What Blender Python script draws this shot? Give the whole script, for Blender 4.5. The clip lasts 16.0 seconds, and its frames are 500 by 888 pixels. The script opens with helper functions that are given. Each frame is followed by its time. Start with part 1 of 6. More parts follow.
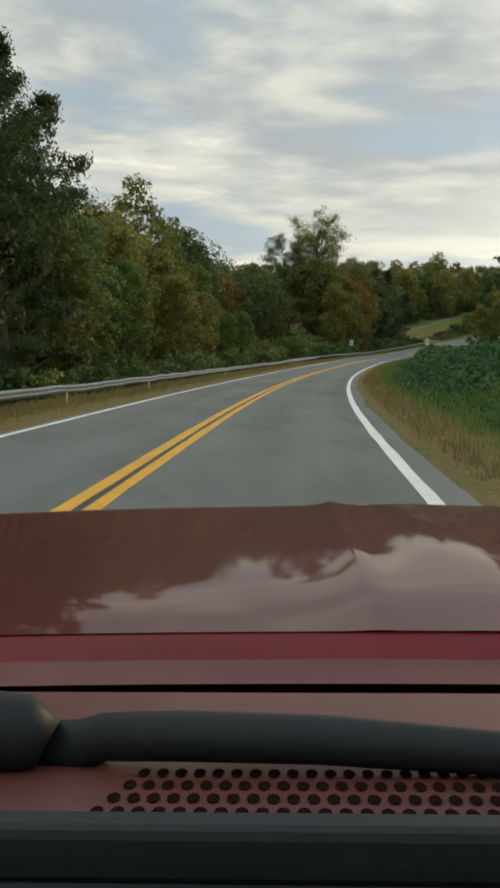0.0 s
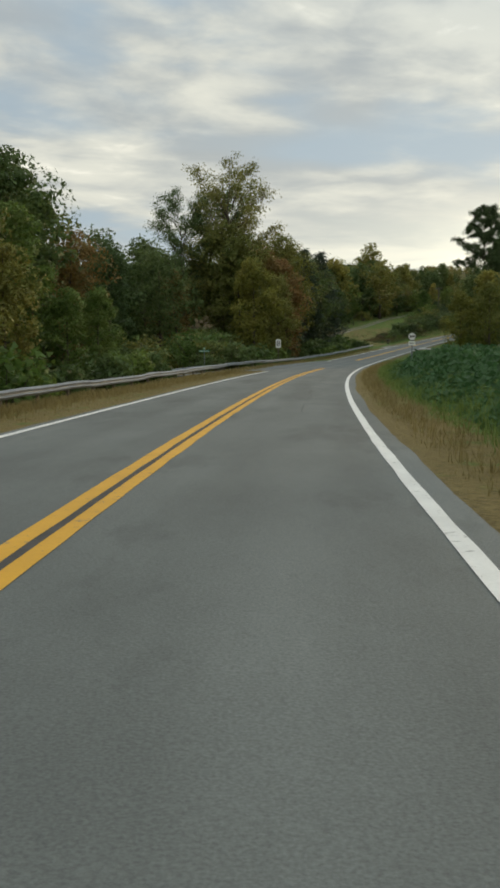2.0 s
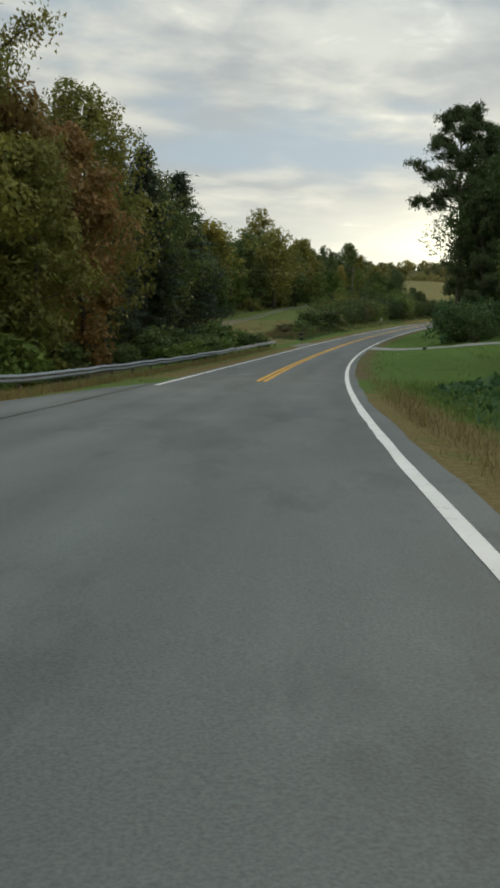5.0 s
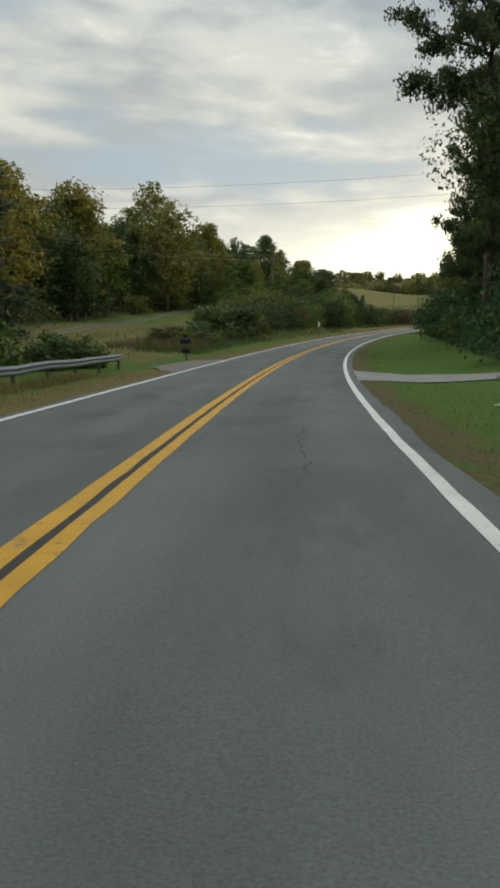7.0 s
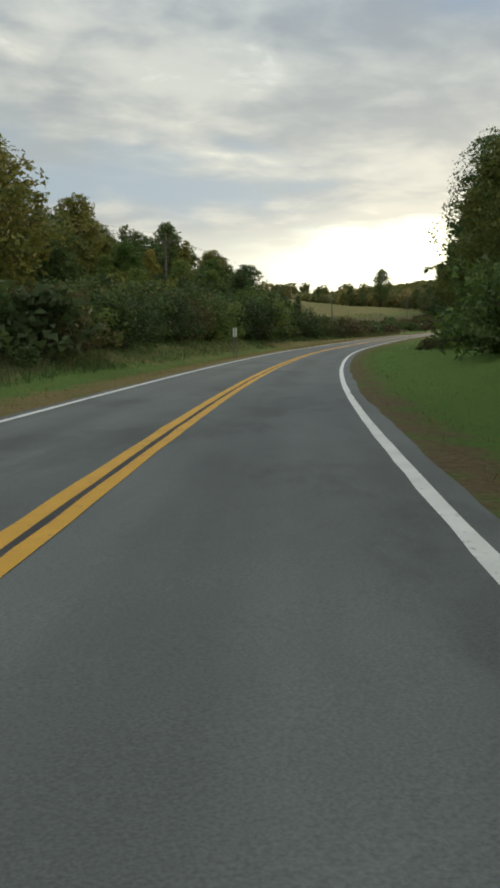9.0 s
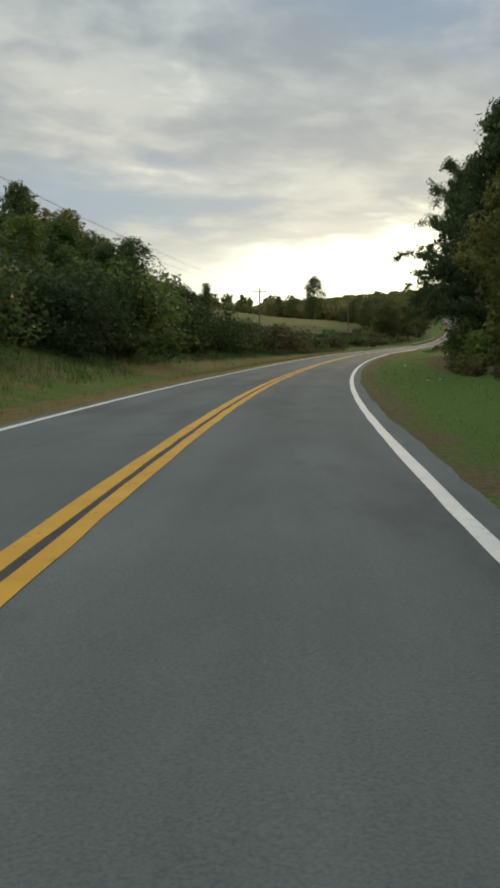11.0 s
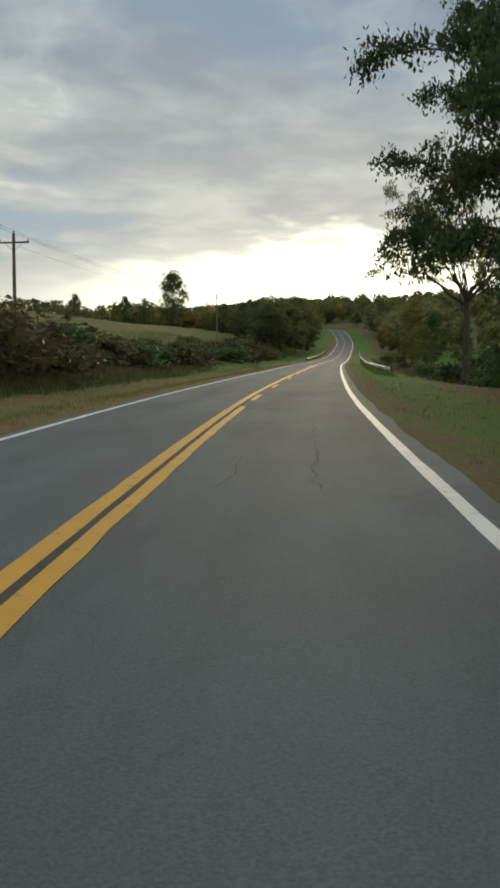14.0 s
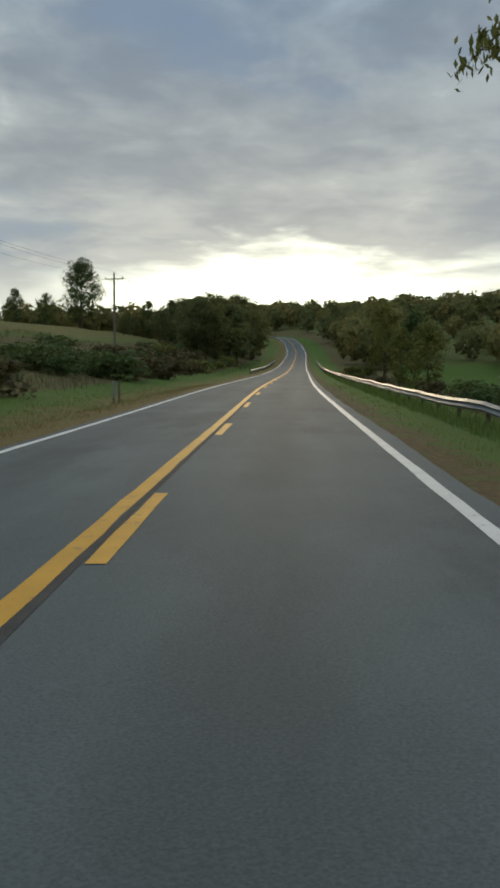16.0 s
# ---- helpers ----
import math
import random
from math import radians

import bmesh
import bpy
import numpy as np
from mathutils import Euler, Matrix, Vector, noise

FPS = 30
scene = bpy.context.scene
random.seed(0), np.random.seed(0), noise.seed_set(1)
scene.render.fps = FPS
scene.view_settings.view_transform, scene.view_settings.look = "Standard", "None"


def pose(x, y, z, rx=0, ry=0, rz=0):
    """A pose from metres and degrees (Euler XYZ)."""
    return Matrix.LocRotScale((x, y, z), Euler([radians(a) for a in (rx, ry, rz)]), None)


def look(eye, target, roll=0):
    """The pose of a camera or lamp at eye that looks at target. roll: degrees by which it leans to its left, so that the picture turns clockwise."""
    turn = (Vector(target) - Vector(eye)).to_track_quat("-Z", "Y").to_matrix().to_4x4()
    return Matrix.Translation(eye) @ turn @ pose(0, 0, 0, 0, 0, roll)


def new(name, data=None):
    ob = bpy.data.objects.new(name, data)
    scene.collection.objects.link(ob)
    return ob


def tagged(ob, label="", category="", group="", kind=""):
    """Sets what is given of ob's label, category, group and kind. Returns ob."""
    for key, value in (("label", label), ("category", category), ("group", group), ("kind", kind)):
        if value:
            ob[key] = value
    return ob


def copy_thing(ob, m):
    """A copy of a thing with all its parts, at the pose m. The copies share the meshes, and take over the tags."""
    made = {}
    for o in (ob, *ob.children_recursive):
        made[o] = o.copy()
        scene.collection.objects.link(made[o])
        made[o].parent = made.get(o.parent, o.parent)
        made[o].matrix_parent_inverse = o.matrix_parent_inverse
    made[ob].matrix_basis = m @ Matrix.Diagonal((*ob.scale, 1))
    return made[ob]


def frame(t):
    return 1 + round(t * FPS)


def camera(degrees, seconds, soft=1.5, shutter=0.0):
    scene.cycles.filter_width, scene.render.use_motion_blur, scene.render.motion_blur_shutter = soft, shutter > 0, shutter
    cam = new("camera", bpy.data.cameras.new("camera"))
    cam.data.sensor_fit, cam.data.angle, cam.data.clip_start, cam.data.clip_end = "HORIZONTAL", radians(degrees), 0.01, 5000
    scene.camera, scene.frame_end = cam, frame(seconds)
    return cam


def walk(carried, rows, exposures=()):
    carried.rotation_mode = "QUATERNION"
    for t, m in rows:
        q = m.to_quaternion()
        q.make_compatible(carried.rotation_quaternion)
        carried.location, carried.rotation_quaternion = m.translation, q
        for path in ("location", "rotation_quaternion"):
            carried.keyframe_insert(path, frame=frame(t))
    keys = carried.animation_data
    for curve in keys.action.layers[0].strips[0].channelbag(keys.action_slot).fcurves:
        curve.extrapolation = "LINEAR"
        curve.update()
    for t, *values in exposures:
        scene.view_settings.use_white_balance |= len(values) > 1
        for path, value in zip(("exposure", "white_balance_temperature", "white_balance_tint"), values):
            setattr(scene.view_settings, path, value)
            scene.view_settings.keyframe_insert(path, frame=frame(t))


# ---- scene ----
cam = camera(29.36, 16.0, soft=3.2)
# seconds, eye, target, roll
PATH = [
    (0, (-0.061, 0.000, 1.323), (-0.0615, 1.9823, 1.0567), -0.71),
    (0.5, (0.683, 15.070, 0.650), (0.7459, 17.0519, 0.3887), -0.09),
    (1, (1.845, 30.118, -0.031), (1.9521, 32.0981, -0.2890), -0.04),
    (1.5, (3.268, 45.146, -0.634), (3.4160, 47.1239, -0.8909), -0.11),
    (2, (5.116, 60.147, -1.222), (5.2880, 62.1232, -1.4755), -0.43),
    (2.5, (7.247, 75.132, -1.770), (7.4603, 77.1039, -2.0271), -0.12),
    (3, (9.657, 90.097, -2.275), (9.9109, 92.0635, -2.5338), 0.01),
    (3.5, (12.444, 105.006, -2.833), (12.7435, 106.9669, -3.0889), 0.49),
    (4, (15.567, 119.847, -3.328), (15.9091, 121.8017, -3.5769), 0.32),
    (4.5, (18.734, 134.669, -3.773), (19.1036, 136.6179, -4.0258), 0.16),
    (5, (22.238, 149.413, -4.208), (22.6518, 151.3541, -4.4561), 0.07),
    (5.5, (26.072, 164.077, -4.591), (26.5293, 166.0092, -4.8305), 0.03),
    (6, (30.219, 178.656, -4.895), (30.7172, 180.5795, -5.1226), 0.06),
    (6.5, (34.660, 193.146, -5.104), (35.1955, 195.0598, -5.3288), 0.19),
    (7, (39.481, 207.513, -5.204), (40.0725, 209.4113, -5.4221), 0.37),
    (7.5, (44.702, 221.735, -5.264), (45.3251, 223.6238, -5.4735), -0.08),
    (8, (50.192, 235.850, -5.210), (50.8393, 237.7322, -5.4055), -0.26),
    (8.5, (55.934, 249.863, -5.075), (56.6316, 251.7282, -5.2602), -0.46),
    (9, (61.928, 263.771, -4.898), (62.6697, 265.6191, -5.0794), -0.42),
    (9.5, (68.167, 277.567, -4.672), (68.9371, 279.4064, -4.8267), -0.30),
    (10, (74.692, 291.229, -4.393), (75.5010, 293.0516, -4.5440), -0.18),
    (10.5, (81.507, 304.747, -4.070), (82.3556, 306.5513, -4.2189), -0.07),
    (11, (88.614, 318.111, -3.717), (89.5030, 319.8968, -3.8659), 0.06),
    (11.5, (96.014, 331.315, -3.347), (96.9364, 333.0823, -3.5005), 0.22),
    (12, (103.764, 344.316, -2.950), (104.7246, 346.0640, -3.0944), 0.28),
    (12.5, (111.778, 357.150, -2.593), (112.7800, 358.8759, -2.7264), 0.21),
    (13, (120.049, 369.821, -2.163), (121.1007, 371.5180, -2.2838), 0.06),
    (13.5, (128.598, 382.314, -1.623), (129.6826, 383.9899, -1.7441), -0.26),
    (14, (137.458, 394.601, -1.112), (138.5760, 396.2555, -1.2293), -0.58),
    (14.5, (146.481, 406.779, -0.563), (147.6253, 408.4151, -0.6784), -0.41),
    (15, (155.739, 418.795, -0.095), (156.9154, 420.4089, -0.2021), -0.37),
    (15.5, (165.203, 430.656, 0.444), (166.4008, 432.2539, 0.3415), -0.47),
    (16, (174.746, 442.443, 0.981), (175.9556, 444.0330, 0.8843), -0.54),
]
EXPOSURE = [(0, 0.0, 6900, 7), (4, 0.0, 6900, 7), (9, -0.1, 6900, 7), (11.5, -0.25, 6900, 7), (12.5, -0.30, 6800, 7), (14.5, -0.42, 6500, 7), (16, -0.62, 6300, 7)]
walk(cam, [(t, look(eye, target, roll)) for t, eye, target, roll in PATH], EXPOSURE)
CAR = (-0.064, -0.060, -0.035, -2.56, -2.35)  # where the car stands: x, y, z, pitch, heading

# ---- world, sun, exposure ----
SUN_AZ, SUN_EL = radians(39.5), radians(7.5)
SUN_DIR = Vector((math.sin(SUN_AZ) * math.cos(SUN_EL), math.cos(SUN_AZ) * math.cos(SUN_EL), math.sin(SUN_EL)))


def build_world():
    w = bpy.data.worlds.new("evening_sky")
    scene.world = w
    w.use_nodes = True
    nt = w.node_tree
    nt.nodes.clear()
    N, L = nt.nodes.new, nt.links.new

    def math_node(op, a, b=None, clamp=False):
        n = N("ShaderNodeMath")
        n.operation, n.use_clamp = op, clamp
        for i, v in enumerate((a, b)):
            if v is None:
                continue
            if isinstance(v, (int, float)):
                n.inputs[i].default_value = v
            else:
                L(v, n.inputs[i])
        return n.outputs[0]

    def vec_node(op, a, b):
        n = N("ShaderNodeVectorMath")
        n.operation = op
        for i, v in enumerate((a, b)):
            if isinstance(v, tuple):
                n.inputs[i].default_value = v
            else:
                L(v, n.inputs[i])
        return n

    def mix(fac, a, b):
        n = N("ShaderNodeMix")
        n.data_type = "RGBA"
        if isinstance(fac, float):
            n.inputs[0].default_value = fac
        else:
            L(fac, n.inputs[0])
        for i, v in ((6, a), (7, b)):
            if isinstance(v, tuple):
                n.inputs[i].default_value = (*v, 1)
            else:
                L(v, n.inputs[i])
        return n.outputs[2]

    def ramp(fac, lo, hi):
        n = N("ShaderNodeMapRange")
        n.interpolation_type = "SMOOTHSTEP"
        L(fac, n.inputs[0])
        n.inputs[1].default_value, n.inputs[2].default_value = lo, hi
        return n.outputs[0]

    def fbm(vec, scale, detail, rough, dist=0.0):
        n = N("ShaderNodeTexNoise")
        n.inputs["Scale"].default_value, n.inputs["Detail"].default_value = scale, detail
        n.inputs["Roughness"].default_value, n.inputs["Distortion"].default_value = rough, dist
        L(vec, n.inputs["Vector"])
        return n.outputs["Fac"]

    tc = N("ShaderNodeTexCoord").outputs["Generated"]
    sep = N("ShaderNodeSeparateXYZ")
    L(tc, sep.inputs[0])
    x, y, z = sep.outputs
    up = math_node("MAXIMUM", z, 0.0)
    # the cloud deck: rounded masses overhead, drawn out into long strips towards the horizon
    level = vec_node("NORMALIZE", vec_node("MULTIPLY", tc, (1, 1, 0)).outputs[0], (0, 0, 0))
    flat_sep = N("ShaderNodeSeparateXYZ")
    L(level.outputs[0], flat_sep.inputs[0])
    comb = N("ShaderNodeCombineXYZ")
    L(flat_sep.outputs[0], comb.inputs[0])
    L(flat_sep.outputs[1], comb.inputs[1])
    rise = math_node("MULTIPLY", math_node("LOGARITHM", math_node("ADD", up, 0.07), math.e), 0.95)
    L(math_node("ADD", rise, math_node("MULTIPLY", flat_sep.outputs[0], 0.16)), comb.inputs[2])
    deck = comb.outputs[0]
    shift = N("ShaderNodeMapping")
    shift.inputs["Location"].default_value = CLOUD_SHIFT
    L(deck, shift.inputs[0])
    moved = shift.outputs[0]
    big = fbm(moved, 6.0, 5, 0.50, 0.25)
    fine = fbm(moved, 15.0, 6, 0.52, 0.3)
    wide = fbm(moved, 2.6, 3, 0.5, 0.2)
    body = math_node("ADD", math_node("MULTIPLY", big, 0.66), math_node("MULTIPLY", fine, 0.34))
    light = ramp(body, 0.36, 0.66)
    sky = N("ShaderNodeTexSky")
    sky.sky_type, sky.sun_disc = "NISHITA", False
    sky.sun_elevation, sky.sun_rotation = SUN_EL, SUN_AZ
    sky.air_density, sky.dust_density = 1.2, 2.0
    blue = vec_node("SCALE", sky.outputs[0], (0, 0, 0))
    blue.inputs["Scale"].default_value = 0.10
    grey = mix(light, CLOUD_DARK, CLOUD_LIGHT)
    # thin places where the blue above shows, and small bright breaks
    holes = math_node("MULTIPLY", ramp(wide, 0.46, 0.62), ramp(math_node("SUBTRACT", 1.0, big), 0.40, 0.62), True)
    thin = mix(math_node("MULTIPLY", holes, 0.85), grey, CLOUD_BLUE)
    breaks = math_node("MULTIPLY", ramp(big, 0.50, 0.62), ramp(fine, 0.60, 0.76), True)
    clouds = mix(math_node("MULTIPLY", breaks, 0.75), thin, CLOUD_BREAK)
    # a thicker, bluer bank above the low sun
    bank = math_node("MULTIPLY", math_node("POWER", math_node("MAXIMUM", vec_node("DOT_PRODUCT", level.outputs[0], (math.sin(SUN_AZ), math.cos(SUN_AZ), 0.0)).outputs["Value"], 0.0), 8.5), ramp(up, 0.13, 0.38))
    tint = mix(bank, (1.11, 1.10, 1.08), (0.44, 0.57, 0.75))
    clouds = vec_node("MULTIPLY", clouds, tint).outputs[0]
    # brighter overhead than near the horizon, as under any overcast
    lift = math_node("ADD", 0.97, math_node("MULTIPLY", math_node("MAXIMUM", math_node("SUBTRACT", up, 0.28), 0.0), 1.7))
    lifted = vec_node("SCALE", clouds, (0, 0, 0))
    L(lift, lifted.inputs["Scale"])
    cover = mix(0.975, blue.outputs[0], lifted.outputs[0])
    # the clear strip below the deck, round the low sun
    dot = math_node("MAXIMUM", vec_node("DOT_PRODUCT", tc, tuple(SUN_DIR)).outputs["Value"], 0.0)
    rag = math_node("ADD", z, math_node("ADD", math_node("MULTIPLY", math_node("SUBTRACT", big, 0.5), 0.11), math_node("MULTIPLY", math_node("SUBTRACT", fine, 0.5), 0.07)))
    lobe = math_node("POWER", dot, 45.0)
    wide_lobe = math_node("POWER", dot, 22.0)
    strip = math_node("SUBTRACT", 1.0, ramp(math_node("SUBTRACT", rag, math_node("MULTIPLY", wide_lobe, 0.050)), 0.058, 0.122))
    halo = math_node("POWER", dot, 7.0)
    glow = math_node("ADD", math_node("MULTIPLY", math_node("MULTIPLY", lobe, strip), GLOW),
                     math_node("MULTIPLY", halo, math_node("ADD", 0.0, math_node("MULTIPLY", strip, 0.35))))
    warm = vec_node("SCALE", (1.0, 0.97, 0.70), (0, 0, 0))
    L(glow, warm.inputs["Scale"])
    sheen = vec_node("SCALE", (1.0, 0.97, 0.80), (0, 0, 0))
    L(math_node("MULTIPLY", halo, 0.16), sheen.inputs["Scale"])
    lit = vec_node("ADD", cover, sheen.outputs[0])
    total = vec_node("ADD", lit.outputs[0], warm.outputs[0])
    bg = N("ShaderNodeBackground")
    L(total.outputs[0], bg.inputs[0])
    bg.inputs[1].default_value = SKY_STRENGTH
    out = N("ShaderNodeOutputWorld")
    L(bg.outputs[0], out.inputs[0])


CLOUD_DARK, CLOUD_LIGHT, CLOUD_BLUE, CLOUD_BREAK = (0.385, 0.432, 0.482), (0.715, 0.732, 0.700), (0.345, 0.452, 0.575), (0.95, 0.95, 0.90)
CLOUD_SHIFT = (0.30, 0.10, 0.20)
GLOW, SKY_STRENGTH = 2.8, 1.0
build_world()
sun_data = bpy.data.lights.new("sun", "SUN")
sun_data.energy, sun_data.angle, sun_data.color = 1.5, radians(9), (1.0, 0.75, 0.45)
sun = new("sun", sun_data)
sun.matrix_world = look(SUN_DIR * 300, (0, 0, 0))

# ---- materials ----


def material(name, color, rough=0.8, var=None, scale=3.0, fine=40.0, bump=0.0, metal=0.0, spec=0.3, coat=0.0, island=0.0, obj=0.0, trans=0.0, stretch=None):
    """Principled surface: two scales of noise between color and var, optional bump, random shift by island or object."""
    m = bpy.data.materials.new(name)
    m.use_nodes = True
    nt = m.node_tree
    nt.nodes.clear()
    N, L = nt.nodes.new, nt.links.new
    out = N("ShaderNodeOutputMaterial")
    p = N("ShaderNodeBsdfPrincipled")
    p.inputs["Roughness"].default_value, p.inputs["Metallic"].default_value = rough, metal
    p.inputs["Specular IOR Level"].default_value = spec
    p.inputs["Coat Weight"].default_value, p.inputs["Coat Roughness"].default_value = coat, 0.04
    tc = N("ShaderNodeTexCoord")
    vec = tc.outputs["Object"]
    if stretch:
        mp = N("ShaderNodeMapping")
        mp.inputs["Scale"].default_value = stretch
        L(vec, mp.inputs[0])
        vec = mp.outputs[0]
    var = var or tuple(c * 0.7 for c in color)
    n1, n2 = N("ShaderNodeTexNoise"), N("ShaderNodeTexNoise")
    n1.inputs["Scale"].default_value, n1.inputs["Detail"].default_value = scale, 4
    n2.inputs["Scale"].default_value, n2.inputs["Detail"].default_value = fine, 3
    L(vec, n1.inputs["Vector"]), L(vec, n2.inputs["Vector"])
    add = N("ShaderNodeMath")
    add.operation = "ADD"
    half = N("ShaderNodeMath")
    half.operation, half.inputs[1].default_value = "MULTIPLY", 0.5
    L(n1.outputs["Fac"], add.inputs[0]), L(n2.outputs["Fac"], half.inputs[0]), L(half.outputs[0], add.inputs[1])
    mr = N("ShaderNodeMapRange")
    mr.inputs[1].default_value, mr.inputs[2].default_value = 0.5, 1.0
    L(add.outputs[0], mr.inputs[0])
    mix = N("ShaderNodeMix")
    mix.data_type = "RGBA"
    mix.inputs[6].default_value, mix.inputs[7].default_value = (*color, 1), (*var, 1)
    L(mr.outputs[0], mix.inputs[0])
    col = mix.outputs[2]
    for amount, node, sock in ((island, "ShaderNodeNewGeometry", "Random Per Island"), (obj, "ShaderNodeObjectInfo", "Random")):
        if amount:
            g, r2, hsv = N(node), N("ShaderNodeMapRange"), N("ShaderNodeHueSaturation")
            L(g.outputs[sock], r2.inputs[0])
            r2.inputs[3].default_value, r2.inputs[4].default_value = 1 - amount, 1 + amount
            L(r2.outputs[0], hsv.inputs["Value"])
            if node == "ShaderNodeObjectInfo":
                r3 = N("ShaderNodeMapRange")
                L(g.outputs[sock], r3.inputs[0])
                r3.inputs[3].default_value, r3.inputs[4].default_value = 0.515, 0.485
                L(r3.outputs[0], hsv.inputs["Hue"])
            L(col, hsv.inputs["Color"])
            col = hsv.outputs[0]
    L(col, p.inputs["Base Color"])
    if bump:
        b = N("ShaderNodeBump")
        b.inputs["Strength"].default_value, b.inputs["Distance"].default_value = 0.6, bump
        L(n2.outputs["Fac"], b.inputs["Height"])
        L(b.outputs[0], p.inputs["Normal"])
    shader = p.outputs[0]
    if trans:
        t, ms = N("ShaderNodeBsdfTranslucent"), N("ShaderNodeMixShader")
        L(col, t.inputs[0])
        ms.inputs[0].default_value = trans
        L(shader, ms.inputs[1]), L(t.outputs[0], ms.inputs[2])
        shader = ms.outputs[0]
    L(shader, out.inputs[0])
    return m


def leaf(name, a, b, trans=0.42):
    return material(name, a, 0.6, b, scale=0.35, fine=2.5, spec=0.2, island=0.24, obj=0.2, trans=trans)


LEAF = {
    "dark": leaf("leaves_dark_green", (0.070, 0.118, 0.040), (0.104, 0.140, 0.042)),
    "green": leaf("leaves_green", (0.088, 0.158, 0.036), (0.130, 0.178, 0.040)),
    "olive": leaf("leaves_olive", (0.138, 0.168, 0.042), (0.190, 0.178, 0.044)),
    "yellow": leaf("leaves_turning_yellow", (0.182, 0.192, 0.040), (0.240, 0.214, 0.044)),
    "rust": leaf("leaves_turning_rust", (0.190, 0.142, 0.046), (0.230, 0.138, 0.048)),
    "deep": leaf("leaves_deep_green", (0.046, 0.078, 0.030), (0.066, 0.092, 0.032)),
    "pale": leaf("pale_olive_leaves", (0.200, 0.220, 0.068), (0.250, 0.240, 0.072), 0.6),
    "cedar": leaf("cedar_needles", (0.050, 0.078, 0.052), (0.072, 0.098, 0.056)),
    "brush": leaf("brush_leaves_brown", (0.092, 0.086, 0.038), (0.120, 0.098, 0.042)),
    # far leaves: base colours lightened to stand in for haze and glare
    "far": material("haze_paled_autumn_leaves", (0.205, 0.198, 0.076), 0.8, (0.250, 0.215, 0.080), scale=0.02, fine=0.15, spec=0.1, island=0.16, trans=0.55),
    "far_olive": material("haze_paled_olive_leaves", (0.170, 0.185, 0.068), 0.8, (0.210, 0.200, 0.072), scale=0.02, fine=0.15, spec=0.1, island=0.16, trans=0.55),
    "far_dark": material("haze_paled_green_leaves", (0.125, 0.150, 0.062), 0.8, (0.160, 0.168, 0.066), scale=0.02, fine=0.15, spec=0.1, island=0.16, trans=0.55),
    "kudzu": leaf("kudzu_leaves", (0.038, 0.094, 0.036), (0.060, 0.128, 0.044)),
}
BARK = material("bark", (0.110, 0.088, 0.068), 0.95, (0.055, 0.044, 0.036), scale=1.2, fine=14, bump=0.03, stretch=(1, 1, 0.25))
WOOD_GREY = material("weathered_wood", (0.20, 0.17, 0.14), 0.9, (0.11, 0.09, 0.075), scale=1.5, fine=18, bump=0.01, stretch=(4, 4, 0.4))
POST_WOOD = material("dark_post_wood", (0.10, 0.085, 0.066), 0.95, (0.060, 0.050, 0.040), scale=1.5, fine=18, bump=0.01, stretch=(4, 4, 0.4))
STEEL = material("galvanised_steel", (0.215, 0.245, 0.27), 0.5, (0.14, 0.155, 0.17), scale=0.8, fine=12, metal=0.4, bump=0.002)
SIGN_WHITE = material("sign_white", (0.74, 0.75, 0.73), 0.45, (0.60, 0.61, 0.58), scale=1.5, fine=20)
SIGN_BLACK = material("sign_black", (0.02, 0.02, 0.022), 0.5)
SIGN_GREEN = material("sign_green", (0.012, 0.16, 0.085), 0.45, (0.010, 0.12, 0.065))
SIGN_BACK = material("bare_aluminium", (0.35, 0.36, 0.37), 0.5, metal=0.8)
BLACK_PLASTIC = material("black_plastic", (0.010, 0.012, 0.014), 0.55, (0.018, 0.021, 0.024), fine=90, bump=0.001, spec=0.18)
GLASSY = material("insulator", (0.25, 0.22, 0.2), 0.2)
WIRE = material("wire", (0.03, 0.03, 0.03), 0.6)
GRAVEL = material("pale_gravel", (0.22, 0.21, 0.185), 0.95, (0.12, 0.108, 0.085), scale=1.1, fine=26, bump=0.03)
GRAVEL_PALE = material("pale_concrete", (0.30, 0.30, 0.285), 0.9, (0.17, 0.17, 0.155), scale=0.9, fine=16, bump=0.01)
CAR_PAINT = material("faded_red_paint", (0.082, 0.014, 0.010), 0.5, (0.062, 0.013, 0.010), scale=2.2, fine=60, coat=0.5, spec=0.04)
DULL_PAINT = material("dull_red_paint", (0.102, 0.032, 0.028), 0.6, (0.072, 0.024, 0.021), scale=7, fine=70, bump=0.001, coat=0.08)
# lip: original red, deepened in colour for the missing sky reflection
LIP_PAINT = material("dark_reflecting_red_paint", (0.130, 0.009, 0.014), 0.5, (0.095, 0.010, 0.014), scale=3, fine=60, spec=0.1, coat=0.12)
# bonnet edge: red greyed in the base colour as if reflecting sky
EDGE_PAINT = material("sky_dulled_red_paint", (0.105, 0.030, 0.028), 0.45, (0.080, 0.022, 0.022), scale=5, fine=60, spec=0.1, coat=0.16)
# near-black that paints in the shade inside the vent holes and bonnet gap
HOLLOW_SHADE = material("painted_hollow_shade", (0.016, 0.009, 0.008), 1.0, spec=0.0)
RUBBER = material("rubber", (0.020, 0.022, 0.024), 0.7, (0.034, 0.036, 0.038), fine=60, bump=0.002)
CHROME = material("dull_chrome", (0.55, 0.55, 0.55), 0.25, metal=1.0)
LAMP_GLASS = material("headlamp_lens", (0.6, 0.6, 0.58), 0.1, spec=0.6, coat=1)
SHED_WALL = material("shed_board", (0.30, 0.27, 0.24), 0.9, (0.2, 0.18, 0.16), scale=1, fine=12)
